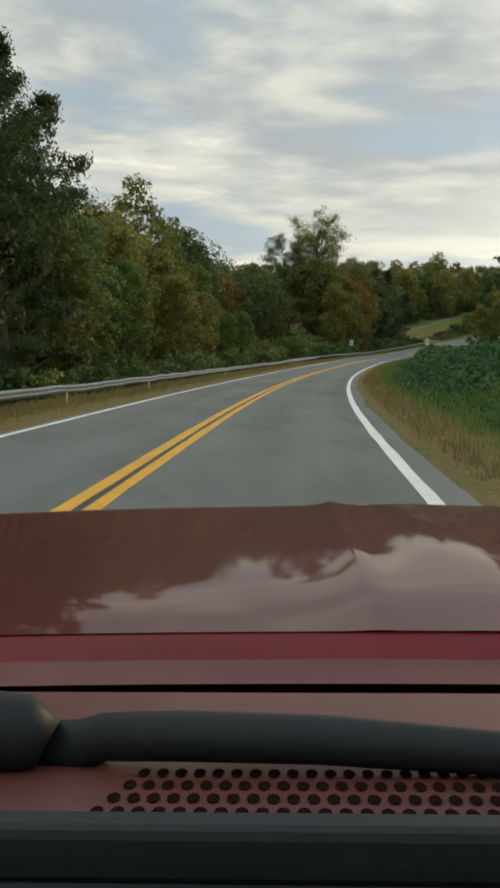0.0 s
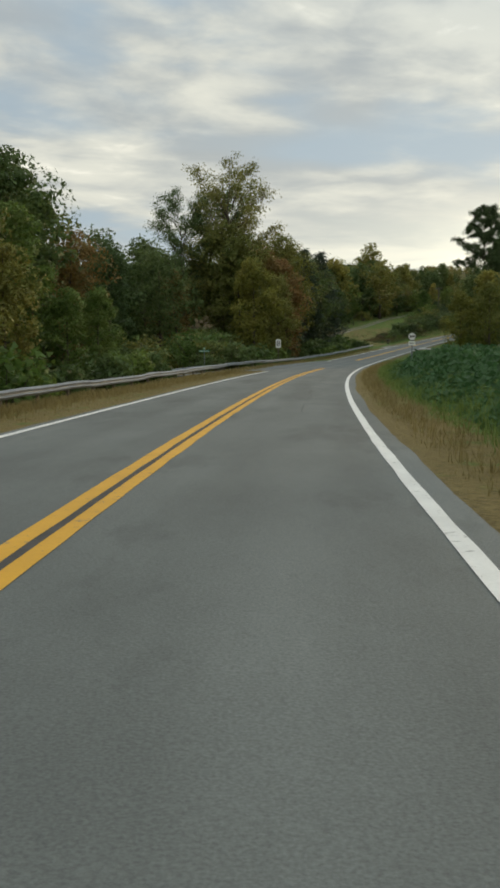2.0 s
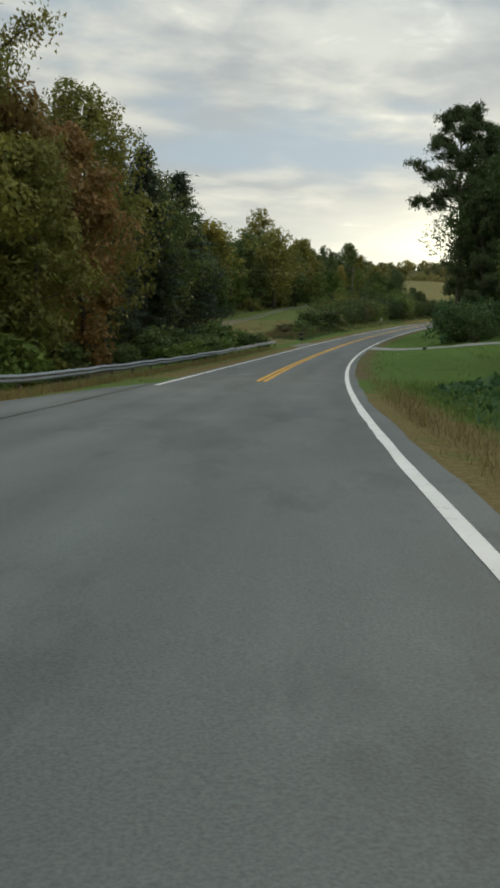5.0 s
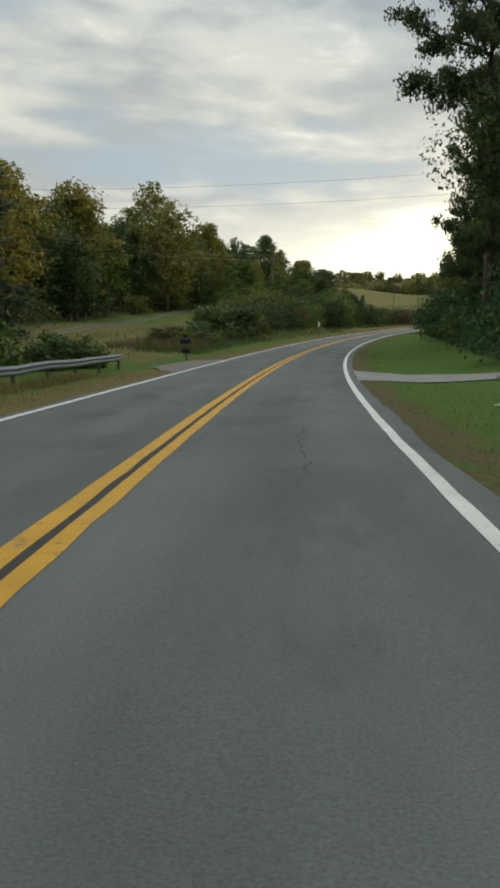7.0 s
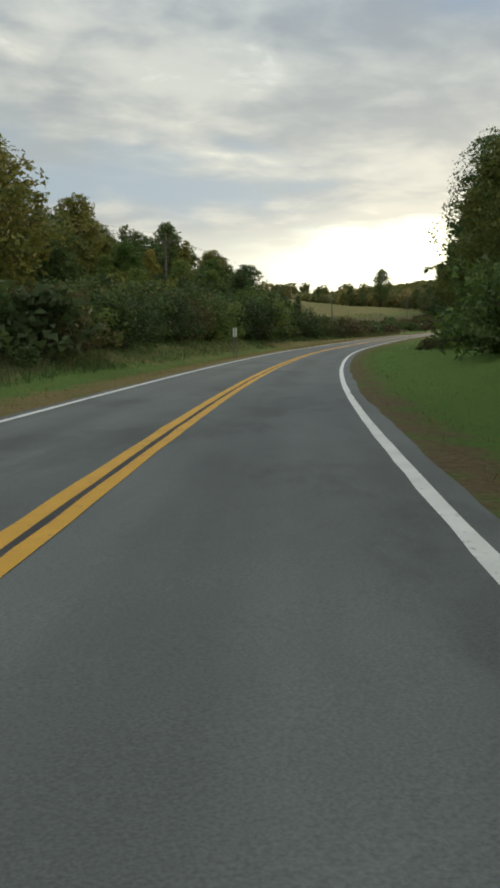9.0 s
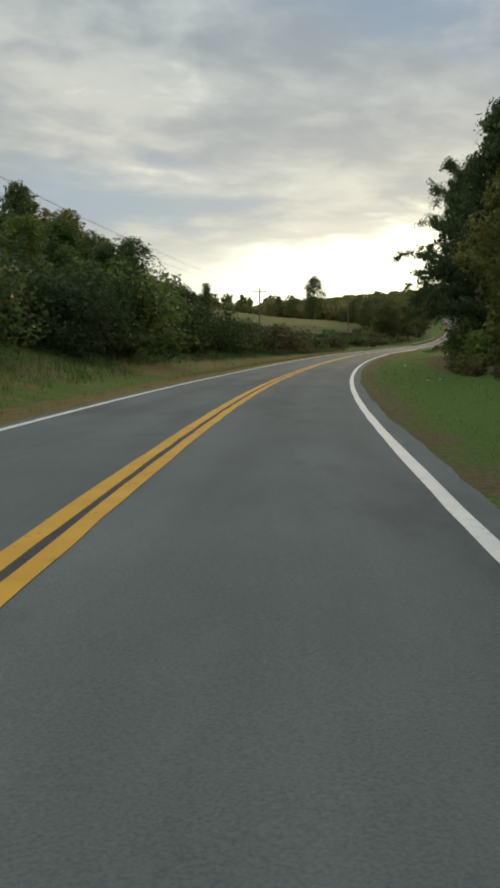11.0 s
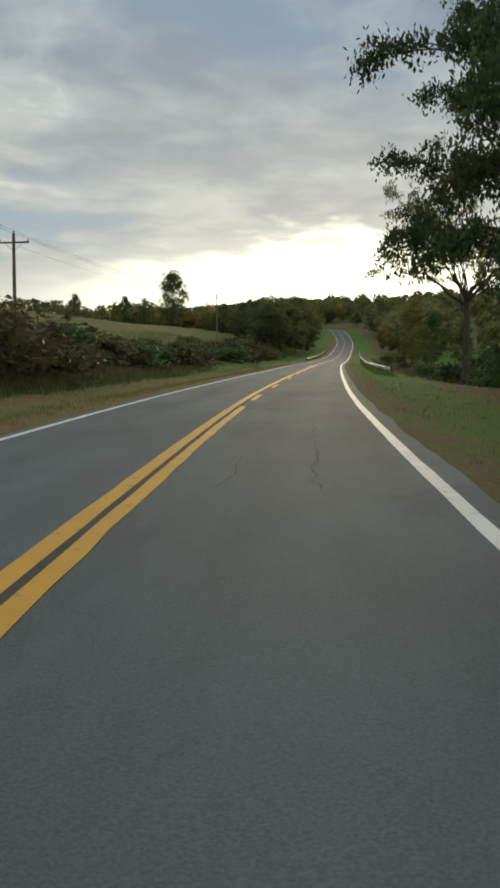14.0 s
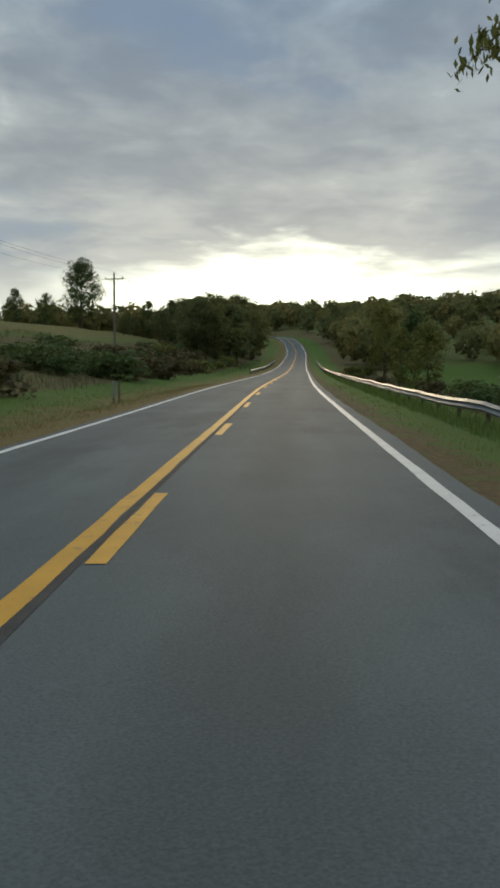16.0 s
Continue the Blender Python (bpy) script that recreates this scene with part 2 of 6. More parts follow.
SHED_ROOF = material("shed_roof", (0.35, 0.36, 0.37), 0.6, (0.28, 0.27, 0.26))


def road_material():
    m = bpy.data.materials.new("weathered_asphalt")
    m.use_nodes = True
    nt = m.node_tree
    N, L = nt.nodes.new, nt.links.new
    p = nt.nodes["Principled BSDF"]
    p.inputs["Roughness"].default_value, p.inputs["Specular IOR Level"].default_value = 0.85, 0.20
    tc = N("ShaderNodeTexCoord")
    uv = N("ShaderNodeUVMap")
    mp = N("ShaderNodeMapping")
    mp.inputs["Scale"].default_value = (1.0, 0.07, 1)

    def noise_of(vec, scale, detail, rough=0.55):
        n = N("ShaderNodeTexNoise")
        n.inputs["Scale"].default_value, n.inputs["Detail"].default_value, n.inputs["Roughness"].default_value = scale, detail, rough
        L(vec, n.inputs["Vector"])
        return n.outputs["Fac"]

    L(uv.outputs[0], mp.inputs[0])
    long = N("ShaderNodeMapping")
    long.inputs["Scale"].default_value = (1.0, 0.35, 1)
    L(uv.outputs[0], long.inputs[0])
    streak = noise_of(mp.outputs[0], 0.9, 5)
    blotch = noise_of(long.outputs[0], 0.5, 5, 0.62)
    grain = noise_of(tc.outputs["Object"], 55, 3)

    def rng(v, a, b, c, d):
        n = N("ShaderNodeMapRange")
        L(v, n.inputs[0])
        n.inputs[1].default_value, n.inputs[2].default_value, n.inputs[3].default_value, n.inputs[4].default_value = a, b, c, d
        return n.outputs[0]

    def mul(a, b):
        n = N("ShaderNodeMath")
        n.operation = "MULTIPLY"
        L(a, n.inputs[0]), L(b, n.inputs[1])
        return n.outputs[0]

    # wheel tracks: polished, a little paler bands along the lanes, and an oily centre
    sep = N("ShaderNodeSeparateXYZ")
    L(uv.outputs[0], sep.inputs[0])
    wave = N("ShaderNodeMath")
    wave.operation = "SINE"
    k = N("ShaderNodeMath")
    k.operation, k.inputs[1].default_value = "MULTIPLY", 2 * math.pi / 1.62
    L(sep.outputs[0], k.inputs[0]), L(k.outputs[0], wave.inputs[0])
    worn = N("ShaderNodeMapRange")
    worn.interpolation_type = "SMOOTHSTEP"
    worn.inputs[1].default_value, worn.inputs[2].default_value, worn.inputs[3].default_value, worn.inputs[4].default_value = 0.53, 0.60, 1.0, 0.86
    L(noise_of(long.outputs[0], 0.42, 6, 0.66), worn.inputs[0])
    tone = mul(worn.outputs[0], mul(mul(rng(streak, 0.3, 0.7, 0.88, 1.10), rng(blotch, 0.34, 0.64, 0.86, 1.09)),
               mul(rng(grain, 0.3, 0.7, 0.80, 1.20), rng(wave.outputs[0], -1, 1, 0.94, 1.05))))
    # darker and bluer from 325 to 365 m along the road
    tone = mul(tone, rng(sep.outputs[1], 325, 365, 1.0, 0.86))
    sc = N("ShaderNodeVectorMath")
    sc.operation = "SCALE"
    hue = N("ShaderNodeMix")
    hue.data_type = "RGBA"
    hue.inputs[6].default_value, hue.inputs[7].default_value = (*ASPHALT, 1), (*ASPHALT_FARTHER, 1)
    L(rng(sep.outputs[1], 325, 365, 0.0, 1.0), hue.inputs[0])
    L(hue.outputs[2], sc.inputs[0])
    L(tone, sc.inputs["Scale"])
    L(sc.outputs[0], p.inputs["Base Color"])
    b = N("ShaderNodeBump")
    b.inputs["Strength"].default_value, b.inputs["Distance"].default_value = 0.5, 0.006
    L(grain, b.inputs["Height"]), L(b.outputs[0], p.inputs["Normal"])
    return m


def paint_material(name, color):
    """Road paint, worn through to the asphalt in spots."""
    m = material(name, color, 0.65, tuple(c * 0.8 for c in color), scale=1.5, fine=30)
    nt = m.node_tree
    N, L = nt.nodes.new, nt.links.new
    p = next(n for n in nt.nodes if n.type == "BSDF_PRINCIPLED")
    old = p.inputs["Base Color"].links[0].from_socket
    tc = N("ShaderNodeTexCoord")
    n = N("ShaderNodeTexNoise")
    n.inputs["Scale"].default_value, n.inputs["Detail"].default_value, n.inputs["Roughness"].default_value = 6, 6, 0.75
    L(tc.outputs["Object"], n.inputs["Vector"])
    r = N("ShaderNodeMapRange")
    r.inputs[1].default_value, r.inputs[2].default_value = 0.60, 0.68
    L(n.outputs["Fac"], r.inputs[0])
    mix = N("ShaderNodeMix")
    mix.data_type = "RGBA"
    L(r.outputs[0], mix.inputs[0]), L(old, mix.inputs[6])
    mix.inputs[7].default_value = (0.13, 0.13, 0.125, 1)
    L(mix.outputs[2], p.inputs["Base Color"])
    return m


ASPHALT, ASPHALT_FARTHER = (0.121, 0.133, 0.129), (0.110, 0.132, 0.138)
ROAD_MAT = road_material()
WHITE_PAINT = paint_material("white_road_paint", (0.70, 0.70, 0.67))
YELLOW_PAINT = paint_material("yellow_road_paint", (0.62, 0.33, 0.025))
PATCH = material("asphalt_patch", (0.095, 0.099, 0.094), 0.95, (0.132, 0.137, 0.128), scale=2.5, fine=30, bump=0.004, spec=0.1)
TAR = material("tar_seam", (0.040, 0.040, 0.040), 0.95, (0.07, 0.07, 0.068), scale=3, fine=40)


def ground_material():
    """Grass: green, dry and bare mixes read from the sheet's own point attributes, broken up by noise."""
    m = bpy.data.materials.new("rough_grass")
    m.use_nodes = True
    nt = m.node_tree
    N, L = nt.nodes.new, nt.links.new
    p = nt.nodes["Principled BSDF"]
    p.inputs["Roughness"].default_value, p.inputs["Specular IOR Level"].default_value = 0.95, 0.1
    tc = N("ShaderNodeTexCoord")

    def noise_of(scale, detail, rough=0.6):
        n = N("ShaderNodeTexNoise")
        n.inputs["Scale"].default_value, n.inputs["Detail"].default_value, n.inputs["Roughness"].default_value = scale, detail, rough
        L(tc.outputs["Object"], n.inputs["Vector"])
        return n.outputs["Fac"]

    def mixc(fac, a, b):
        n = N("ShaderNodeMix")
        n.data_type = "RGBA"
        L(fac, n.inputs[0])
        for i, v in ((6, a), (7, b)):
            if isinstance(v, tuple):
                n.inputs[i].default_value = (*v, 1)
            else:
                L(v, n.inputs[i])
        return n.outputs[2]

    def spread(attr, noise_socket, amount):
        a = N("ShaderNodeAttribute")
        a.attribute_name = attr
        s = N("ShaderNodeMath")
        s.operation, s.inputs[1].default_value = "SUBTRACT", 0.5
        L(noise_socket, s.inputs[0])
        k = N("ShaderNodeMath")
        k.operation, k.inputs[1].default_value = "MULTIPLY", amount
        L(s.outputs[0], k.inputs[0])
        d = N("ShaderNodeMath")
        d.operation = "ADD"
        L(a.outputs["Fac"], d.inputs[0]), L(k.outputs[0], d.inputs[1])
        r = N("ShaderNodeMapRange")
        r.interpolation_type = "SMOOTHSTEP"
        r.inputs[1].default_value, r.inputs[2].default_value = 0.3, 0.7
        L(d.outputs[0], r.inputs[0])
        return r.outputs[0]

    fine, mid, big = noise_of(9, 5, 0.7), noise_of(0.9, 4), noise_of(0.12, 3)
    green = mixc(mid, (0.060, 0.120, 0.024), (0.090, 0.142, 0.030))
    dry = mixc(fine, (0.122, 0.098, 0.040), (0.190, 0.146, 0.062))
    bare = mixc(fine, (0.098, 0.074, 0.040), (0.140, 0.105, 0.058))
    c = mixc(spread("dry", mid, 1.6), green, dry)
    c = mixc(spread("bare", mid, 1.2), c, bare)
    v = N("ShaderNodeHueSaturation")
    r = N("ShaderNodeMapRange")
    L(fine, r.inputs[0])
    r.inputs[1].default_value, r.inputs[2].default_value, r.inputs[3].default_value, r.inputs[4].default_value = 0.3, 0.7, 0.6, 1.3
    L(r.outputs[0], v.inputs["Value"]), L(c, v.inputs["Color"])
    L(v.outputs[0], p.inputs["Base Color"])
    b = N("ShaderNodeBump")
    b.inputs["Strength"].default_value, b.inputs["Distance"].default_value = 0.8, 0.08
    L(fine, b.inputs["Height"]), L(b.outputs[0], p.inputs["Normal"])
    return m


GROUND_MAT = ground_material()
GRASS_DRY = leaf("dry_grass_blades", (0.175, 0.140, 0.056), (0.240, 0.186, 0.078))
GRASS_GREEN = leaf("green_grass_blades", (0.095, 0.158, 0.036), (0.130, 0.180, 0.044))

# ---- the road's line and the lie of the land ----
# road centre line: x, y, height, about every 30 m
ROAD = [
    (-9.5, -119.0, 5.4), (-5.2, -59.7, 2.74), (-3.6, -29.8, 1.37), (-2.1, 0.1, 0.00), (-0.1, 30.1, -1.35), (3.1, 60.0, -2.59), (7.6, 89.7, -3.67),
    (13.2, 119.2, -4.60), (20.0, 148.5, -5.49), (28.0, 177.5, -6.21), (37.2, 206.1, -6.58), (47.6, 234.3, -6.59), (59.1, 262.1, -6.32),
    (71.7, 289.4, -5.84), (85.5, 316.1, -5.18), (100.4, 342.3, -4.44), (116.5, 367.6, -3.62), (133.7, 392.3, -2.65), (151.8, 416.3, -1.59),
    (170.6, 439.7, -0.57), (189.6, 462.9, 0.42), (208.7, 486.0, 1.48), (228.1, 508.9, 2.51), (247.6, 531.7, 3.55), (267.1, 554.5, 4.66), (286.5, 577.4, 5.86), (306.0, 600.2, 7.23), (325.5, 623.0, 8.82),
    (345.0, 645.8, 10.66), (364.6, 668.5, 12.8), (384.1, 691.3, 15.26), (403.4, 714.3, 18.05), (422.1, 737.7, 21.18), (440.3, 761.6, 24.65), (456.0, 790.0, 29.0), (466.0, 850.0, 34.0), (462.0, 930.0, 37.0), (455.0, 1040.0, 38.5),
]


def smooth_line(pts, step=1.0):
    """Points one metre apart on a smooth line through pts."""
    p = np.array(pts, float)
    p = np.vstack([2 * p[0] - p[1], p, 2 * p[-1] - p[-2]])
    out = []
    for i in range(1, len(p) - 2):
        a, b, c, d = p[i - 1:i + 3]
        n = max(2, int(np.linalg.norm(c - b)))
        t = np.linspace(0, 1, n, endpoint=False)[:, None]
        out.append(0.5 * (2 * b + (c - a) * t + (2 * a - 5 * b + 4 * c - d) * t**2 + (3 * b - a - 3 * c + d) * t**3))
    out = np.vstack([*out, p[-2:-1]])
    arc = np.r_[0, np.cumsum(np.hypot(*np.diff(out[:, :2], axis=0).T))]
    s = np.arange(0, arc[-1], step)
    return np.stack([np.interp(s, arc, out[:, k]) for k in range(3)], 1)


LINE = smooth_line(ROAD)
S0 = -float(np.argmin(np.hypot(LINE[:, 0] + 2.1, LINE[:, 1] - 0.1)))  # distance along the road is 0 beside the start
LS = S0 + np.arange(len(LINE))
_t = np.gradient(LINE[:, :2], axis=0)
TANG = _t / np.linalg.norm(_t, axis=1)[:, None]
S_END = LS[-1]
FAR_RIGHT = np.array([math.cos(radians(22)), -math.sin(radians(22))])


def axis_at(s):
    """Centre, right-hand direction and height of the road at distances s; straight on past both ends."""
    s = np.atleast_1d(np.asarray(s, float))
    c = np.clip(s, LS[0], S_END)
    x, y, z = (np.interp(c, LS, LINE[:, k]) for k in range(3))
    tx, ty = (np.interp(c, LS, TANG[:, k]) for k in range(2))
    n = np.hypot(tx, ty)
    tx, ty = tx / n, ty / n
    over = s - c
    return np.stack([x + tx * over, y + ty * over], 1), np.stack([ty, -tx], 1), z


def flat(s, u):
    """World x, y of the place at s along and u to the right of the road's centre."""
    s, u = np.broadcast_arrays(np.atleast_1d(np.asarray(s, float)), np.atleast_1d(np.asarray(u, float)))
    c, r, _ = axis_at(s)
    near = np.clip(u, -150, 150)
    return c + r * near[:, None] + FAR_RIGHT * (u - near)[:, None]


U_KEYS = [0, 3.75, 4.6, 6, 9, 15, 25, 40, 70, 120, 200, 400, 900, 3000]
LEFT = {
    -200: [0, 0, -.05, -.2, -.6, -2.2, -3.5, -3.5, -3, 0, 5, 12, 25, 40],
    125: [0, 0, -.05, -.2, -.5, -1.8, -3.0, -3.0, -2, 0, 5, 12, 25, 40],
    150: [0, 0, -.05, -.10, -.15, -.6, -1.5, -2, -1, 2, 6, 12, 25, 40],
    200: [0, 0, -.05, -.2, -.6, -1.2, -1.0, 0, 1, 4, 8, 14, 25, 40],
    250: [0, 0, -.05, -.15, -.3, -.2, .2, .8, 2, 4, 7, 12, 25, 40],
    285: [0, 0, -.05, -.1, .2, .5, .6, 1.2, 2.6, 5, 8, 13, 25, 40],
    305: [0, 0, -.05, -.1, .5, .9, .8, 1.5, 3.2, 6, 9, 13, 25, 40],
    330: [0, 0, -.05, -.15, .9, 2.2, 1.8, 1.9, 3.6, 7, 10, 14, 25, 40],
    355: [0, 0, -.05, -.15, .9, 2.6, 2.5, 2.4, 4.0, 7, 10, 14, 25, 40],
    400: [0, 0, -.05, -.2, .4, 2.2, 4.0, 4.8, 6.0, 8, 10, 14, 25, 40],
    450: [0, 0, -.05, -.2, .0, 1.2, 3.0, 5.5, 8.5, 11, 13, 16, 25, 40],
    520: [0, 0, -.05, -.2, -.2, .5, 2.2, 6.0, 11, 14, 15, 17, 25, 40],
    620: [0, 0, -.05, -.2, -.2, .8, 3.5, 8.0, 12.5, 14.5, 15, 16, 25, 40],
    715: [0, 0, -.05, -.2, -.1, 1.2, 4.2, 8.6, 10, 9.5, 8, 7, 15, 35],
    850: [0, 0, -.05, -.2, .2, 1, 2, 3, 3, 2, 0, -2, 5, 20],
    1100: [0, 0, -.05, -.2, .2, 1, 2, 2, 2, 3, 5, 8, 15, 25],
}
RIGHT = {
    -200: [0, 0, -.05, 0, .35, .7, .8, .6, 0, 0, 2, 8, 25, 45],
    130: [0, 0, -.05, 0, .30, .5, .5, .4, 0, 0, 2, 8, 25, 45],
    185: [0, 0, -.05, -.15, -.15, 0, .1, .2, .3, 1, 2, 8, 25, 45],
    245: [0, 0, -.05, -.10, -.12, -.1, 0, .2, .3, 1, 2, 8, 25, 45],
    275: [0, 0, -.05, -.12, .2, 1.6, 2.6, 3, 3, 3, 3, 8, 25, 45],
    330: [0, 0, -.05, -.15, .2, 1.4, 2.2, 2.4, 2, 2, 3, 8, 25, 45],
    400: [0, 0, -.05, -.2, -.2, .2, .5, .4, -1, -2, 0, 10, 35, 60],
    470: [0, 0, -.05, -.25, -.5, -.5, -1, -2, -4, -5, -2, 12, 45, 70],
    520: [0, 0, -.05, -.2, -.7, -2.0, -3.5, -5, -6, -6, -3, 16, 52, 75],
    680: [0, 0, -.05, -.2, -.8, -2.4, -4, -5, -6, -5, 0, 22, 55, 75],
    850: [0, 0, -.05, -.2, -.4, 0, 1, 2, 4, 8, 14, 26, 50, 75],
    1100: [0, 0, -.05, -.2, .2, 2, 4, 7, 12, 18, 24, 35, 50, 70],
}


def _table(rows):
    grid = np.arange(-200, 1101, 5.0)
    keys = sorted(rows)
    v = np.array([rows[k] for k in keys], float)
    out = np.stack([np.interp(grid, keys, v[:, j]) for j in range(v.shape[1])], 1)
    pad = np.pad(out, ((4, 4), (0, 0)), "edge")
    return grid, np.stack([np.convolve(pad[:, j], np.ones(9) / 9, "valid") for j in range(v.shape[1])], 1)


TAB = {-1: _table(LEFT), 1: _table(RIGHT)}
ROUGH = np.random.RandomState(5).uniform(-1, 1, (64, 64))


def lumps(x, y, size):
    """Smooth repeatable unevenness, -1 to 1."""
    x, y = x / size, y / size
    i, j = np.floor(x).astype(int), np.floor(y).astype(int)
    a, b = x - i, y - j
    a, b = a * a * (3 - 2 * a), b * b * (3 - 2 * b)
    g = lambda p, q: ROUGH[p % 64, q % 64]
    return (g(i, j) * (1 - a) + g(i + 1, j) * a) * (1 - b) + (g(i, j + 1) * (1 - a) + g(i + 1, j + 1) * a) * b


def crossfall(s, u):
    """The road's bank through the long right-hand bend, and its slight crown."""
    k = np.interp(s, [-200, 420, 520, 700], [0.011, 0.011, 0.003, 0.0])
    return -k * u - 0.003 * np.abs(u)


def height(s, u):
    s, u = np.broadcast_arrays(np.atleast_1d(np.asarray(s, float)), np.atleast_1d(np.asarray(u, float)))
    _, _, z = axis_at(s)
    rel = np.zeros(len(s))
    for side in (-1, 1):
        grid, tab = TAB[side]
        pick = (u < 0) if side < 0 else (u >= 0)
        if not pick.any():
            continue
        sp, up = np.clip(s[pick], -200, 1100), np.abs(u[pick])
        f = (sp + 200) / 5.0
        i = np.minimum(f.astype(int), len(grid) - 2)
        w = f - i
        k = np.clip(np.searchsorted(U_KEYS, up) - 1, 0, len(U_KEYS) - 2)
        lo, hi = np.array(U_KEYS)[k], np.array(U_KEYS)[k + 1]
        v = np.clip((up - lo) / (hi - lo), 0, 1)
        val = lambda ii, kk: tab[ii, kk]
        rel[pick] = ((val(i, k) * (1 - w) + val(i + 1, k) * w) * (1 - v) + (val(i, k + 1) * (1 - w) + val(i + 1, k + 1) * w) * v)
    au = np.abs(u)
    rel = rel + crossfall(s, np.clip(u, -5, 5)) * np.clip((14 - au) / 8, 0, 1)
    rel = rel + lumps(s, u, 2.3) * 0.05 * np.clip((au - 4.2) / 3, 0, 1) + lumps(s, u + 40, 17) * 0.35 * np.clip((au - 9) / 20, 0, 1)
    rel = rel + lumps(s + 99, u, 120) * 5.0 * np.clip((au - 150) / 300, 0, 1)
    return z + rel


def at(s, u, lift=0.0):
    (p,), (h,) = flat(s, u), height(s, u)
    return Vector((p[0], p[1], h + lift))


def heading(s):
    _, r, _ = axis_at(s)
    return math.degrees(math.atan2(r[0][1], r[0][0]))


# ---- mesh helpers ----


def mesh_of(name, verts, faces, mats, uv=None, smooth=False, face_mats=None):
    me = bpy.data.meshes.new(name)
    me.from_pydata([tuple(v) for v in verts], [], faces)
    for m in mats if isinstance(mats, (list, tuple)) else [mats]:
        me.materials.append(m)
    if face_mats is not None:
        me.polygons.foreach_set("material_index", face_mats)
    if smooth:
        me.polygons.foreach_set("use_smooth", [True] * len(me.polygons))
    if uv is not None:
        lay = me.uv_layers.new(name="UVMap")
        idx = np.empty(len(me.loops), int)
        me.loops.foreach_get("vertex_index", idx)
        lay.data.foreach_set("uv", np.asarray(uv, float)[idx].ravel())
    me.update()
    return me


def quad_mesh(name, verts, mat, soft=False):
    """Many loose faces from an array of shape (n, corners, 3); with soft, the last row of each face is the way it is shaded."""
    v = np.asarray(verts, np.float32)
    if soft:
        v, way = v[:, :-1], v[:, -1]
        face_up = np.cross(v[:, 1] - v[:, 0], v[:, 2] - v[:, 0])
        away = (face_up * way).sum(1) < 0
        v[away] = v[away][:, ::-1]
    n, c = v.shape[:2]
    me = bpy.data.meshes.new(name)
    me.vertices.add(c * n), me.loops.add(c * n), me.polygons.add(n)
    me.vertices.foreach_set("co", v.ravel())
    me.loops.foreach_set("vertex_index", np.arange(c * n, dtype=np.int32))
    me.polygons.foreach_set("loop_start", np.arange(0, c * n, c, dtype=np.int32))
    me.update(calc_edges=True)
    me.materials.append(mat)
    if soft:
        me.polygons.foreach_set("use_smooth", np.ones(n, bool))
        me.normals_split_custom_set_from_vertices(np.repeat(way, c, axis=0))
    return me


def child(name, me, parent, m=None, label=""):
    ob = new(name, me)
    ob.parent = parent
    if m is not None:
        ob.matrix_local = m
    return tagged(ob, label) if label else ob


def part(name, bm, mat, parent, label="", m=None):
    me = bpy.data.meshes.new(name)
    bm.to_mesh(me)
    bm.free()
    me.materials.append(mat)
    return child(name, me, parent, m, label)


def thing(name, m, label, category, group=""):
    ob = new(name)
    ob.empty_display_size = 0.2
    ob.matrix_world = m
    return tagged(ob, label, category, group)


def box(bm, x0, x1, y0, y1, z0, z1, bevel=0.0):
    r = bmesh.ops.create_cube(bm, size=1.0)
    for v in r["verts"]:
        v.co = Vector(((x0 + x1) / 2 + v.co.x * (x1 - x0), (y0 + y1) / 2 + v.co.y * (y1 - y0), (z0 + z1) / 2 + v.co.z * (z1 - z0)))
    if bevel:
        es = {e for v in r["verts"] for e in v.link_edges}
        bmesh.ops.bevel(bm, geom=list(es), offset=bevel, segments=2, affect="EDGES", profile=0.5)
    return bm


def tube(verts, faces, pts, radii, sides=6, cap=True):
    """Adds a tapered tube along pts to the vert and face lists."""
    pts = [Vector(p) for p in pts]
    base = len(verts)
    side = None
    for i, p in enumerate(pts):
        d = (pts[min(i + 1, len(pts) - 1)] - pts[max(i - 1, 0)]).normalized()
        side = d.orthogonal().normalized() if side is None else (side - d * side.dot(d)).normalized()
        other = d.cross(side)
        for k in range(sides):
            a = 2 * math.pi * k / sides
            verts.append(p + (side * math.cos(a) + other * math.sin(a)) * radii[i])
    for i in range(len(pts) - 1):
        for k in range(sides):
            a, b = base + i * sides + k, base + i * sides + (k + 1) % sides
            faces.append((a, b, b + sides, a + sides))
    if cap:
        faces.append(tuple(base + (len(pts) - 1) * sides + k for k in range(sides)))
        faces.append(tuple(base + k for k in reversed(range(sides))))


def rod_mesh(name, pts, radii, mat, sides=8):
    v, f = [], []
    tube(v, f, pts, radii, sides)
    return mesh_of(name, v, f, mat, smooth=False)


# ---- ground ----


